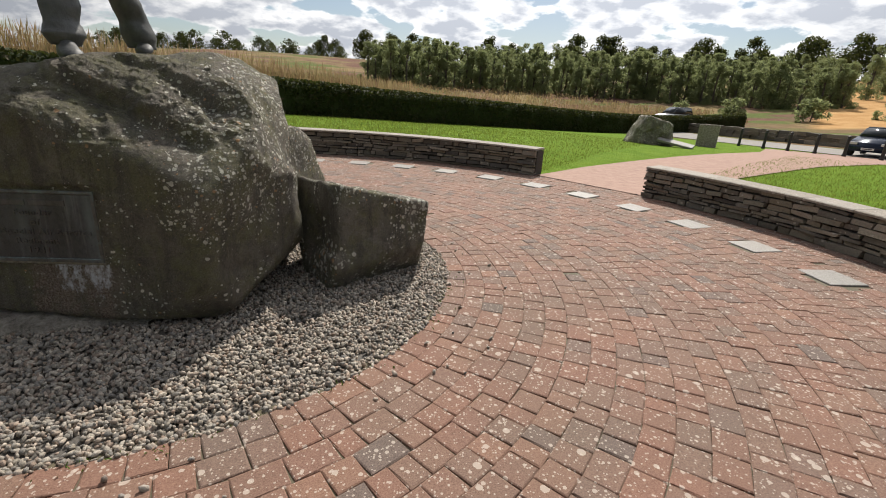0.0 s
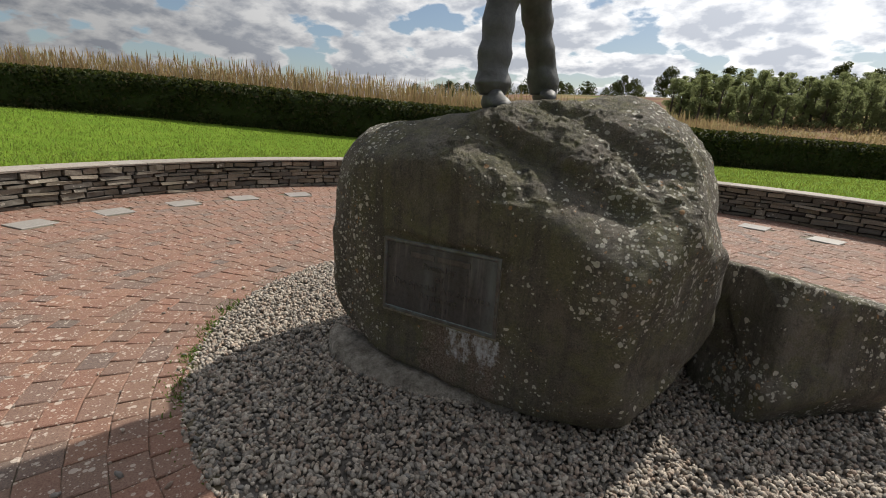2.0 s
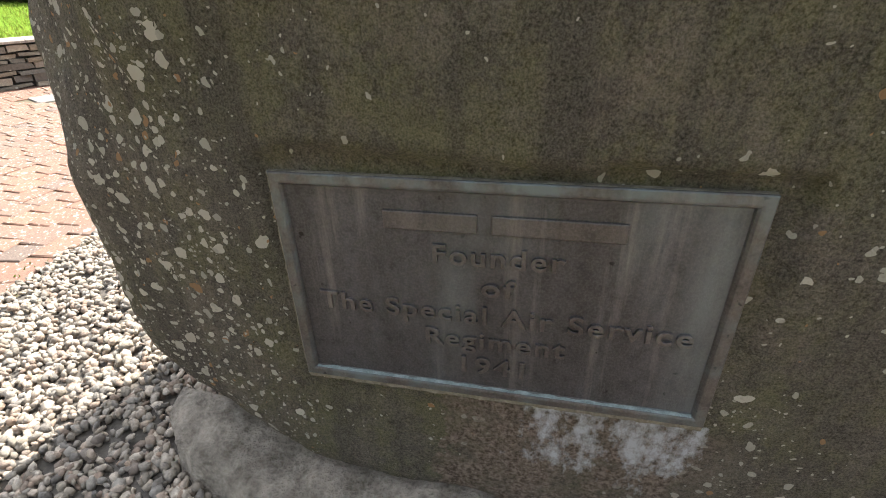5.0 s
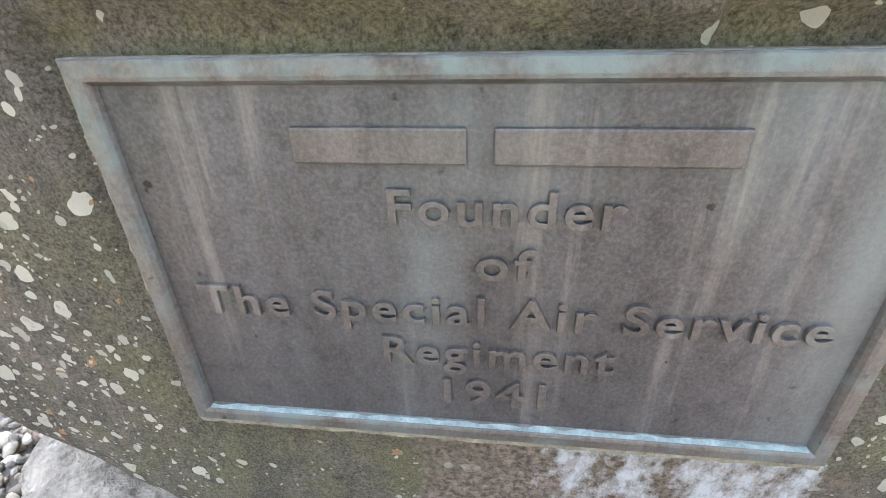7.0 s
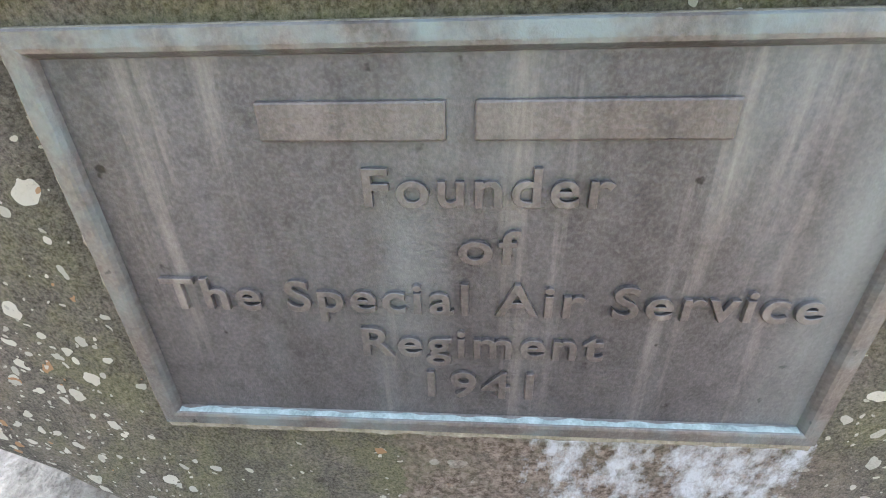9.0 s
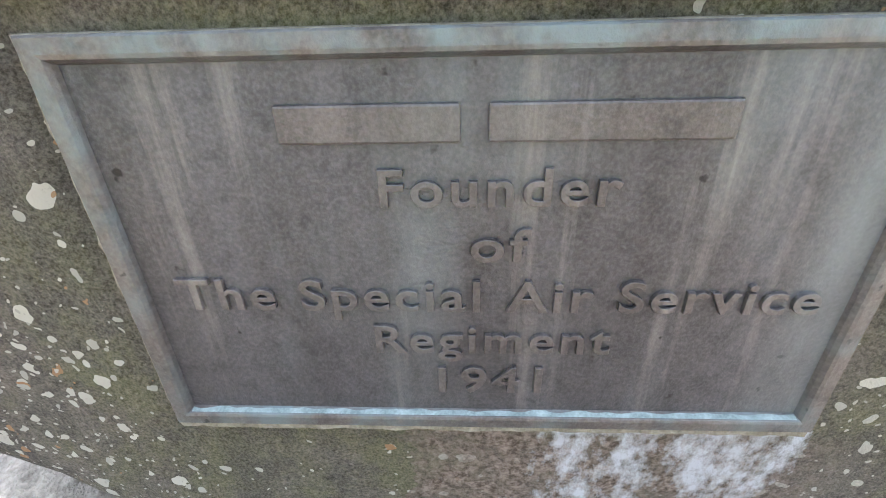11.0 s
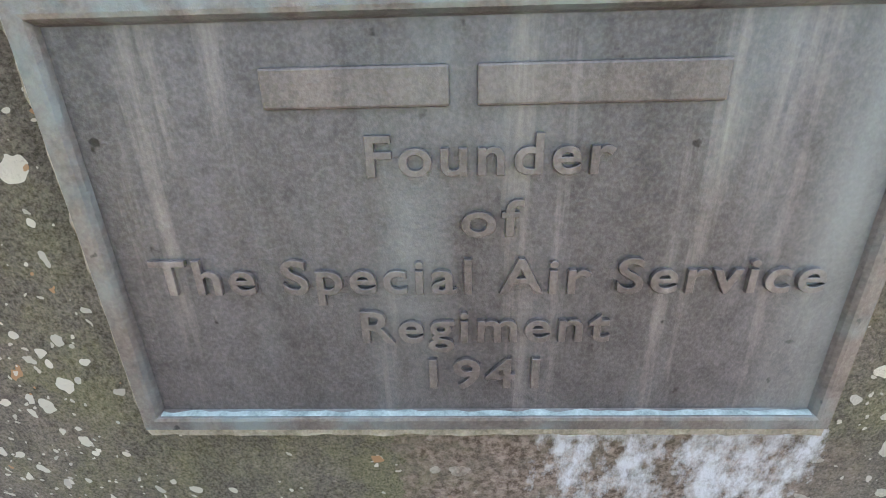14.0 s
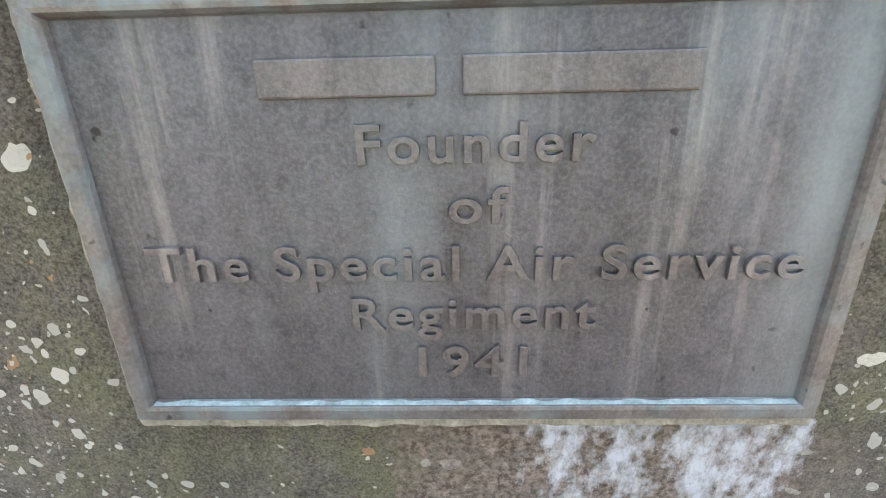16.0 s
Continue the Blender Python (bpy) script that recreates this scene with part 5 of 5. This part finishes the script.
def car(name, L, W, Hh, paint, hood, label, at, turn):
    root = empty(name)
    Xa, Ya, Za = Vector((1, 0, 0)), Vector((0, 1, 0)), Vector((0, 0, 1))

    def shell(bm, pts, half):
        rows = [[bm.verts.new((x, s * half * k, z)) for x, z, k in pts] for s in (-1, 1)]
        n = len(pts)
        for i in range(n):
            bm.faces.new((rows[0][i], rows[0][(i + 1) % n], rows[1][(i + 1) % n], rows[1][i]))
        bm.faces.new(rows[0][::-1])
        bm.faces.new(rows[1])
        bmesh.ops.recalc_face_normals(bm, faces=bm.faces)
        bmesh.ops.bevel(bm, geom=list(bm.edges), offset=0.05, segments=2, affect="EDGES")

    bm = bmesh.new()
    shell(bm, [(-L / 2, 0.28, 1), (-L / 2, 0.75, 0.97), (-L / 2 + 0.15, 0.95, 0.95), (L / 2 - hood, 0.98, 0.95), (L / 2 - 0.15, 0.80, 0.93), (L / 2, 0.62, 0.95), (L / 2, 0.28, 0.97)], W / 2)
    body = part("body", bm, paint, root, smooth=True)
    bm = bmesh.new()
    shell(bm, [(-L / 2 + 0.2, 0.93, 0.92), (-L / 2 + 0.55, Hh - 0.03, 0.74), (0.25, Hh, 0.74), (L / 2 - hood - 0.1, 0.95, 0.92)], W / 2)
    part("cabin", bm, GLASS, root, smooth=True)
    bm = bmesh.new()
    box(bm, -L / 2 + 0.6, 0.2, -W * 0.35, W * 0.35, Hh - 0.02, Hh + 0.015, 0.012, 2)
    part("roof", bm, paint, root)
    for sx in (-1, 1):
        for sy in (-1, 1):
            bm = bmesh.new()
            loft(bm, [((sx * L * 0.31, sy * (W / 2 - 0.2), 0.31), 0.31, 0.31, Xa, Za), ((sx * L * 0.31, sy * (W / 2 + 0.01), 0.31), 0.31, 0.31, Xa, Za)], 20)
            wheel = part("wheel", bm, TYRE, root)
            bm = bmesh.new()
            loft(bm, [((sx * L * 0.31, sy * (W / 2 + 0.005), 0.31), 0.2, 0.2, Xa, Za), ((sx * L * 0.31, sy * (W / 2 + 0.02), 0.31), 0.18, 0.18, Xa, Za)], 16)
            part("rim", bm, ALLOY, wheel)
    for sy in (-1, 1):
        bm = bmesh.new()
        box(bm, L / 2 - 0.14, L / 2 + 0.01, sy * W * 0.36 - 0.17, sy * W * 0.36 + 0.17, 0.60, 0.74, 0.03, 2)
        part("headlight", bm, LAMP, root)
    bm = bmesh.new()
    box(bm, L / 2 - 0.02, L / 2 + 0.012, -0.26, 0.26, 0.36, 0.47)
    part("number_plate", bm, PAINT_W, root, "plain white plate")
    bm = bmesh.new()
    box(bm, L / 2 + 0.012, L / 2 + 0.016, -0.20, 0.20, 0.395, 0.435)
    part("plate_bar", bm, BLACK, root)
    tagged(root, label, "car")
    root.matrix_basis = pose(at[0], at[1], ground_z(*at) + 0.03, 0, 0, turn)


car("car", 4.2, 1.78, 1.48, PAINT_B, 1.2, "dark blue hatchback parked on the road", (26.2, 20.2), 215)
car("van", 4.6, 1.85, 1.75, PAINT_W, 0.9, "white van parked far off behind the hedge", (30.5, 50.5), 200)
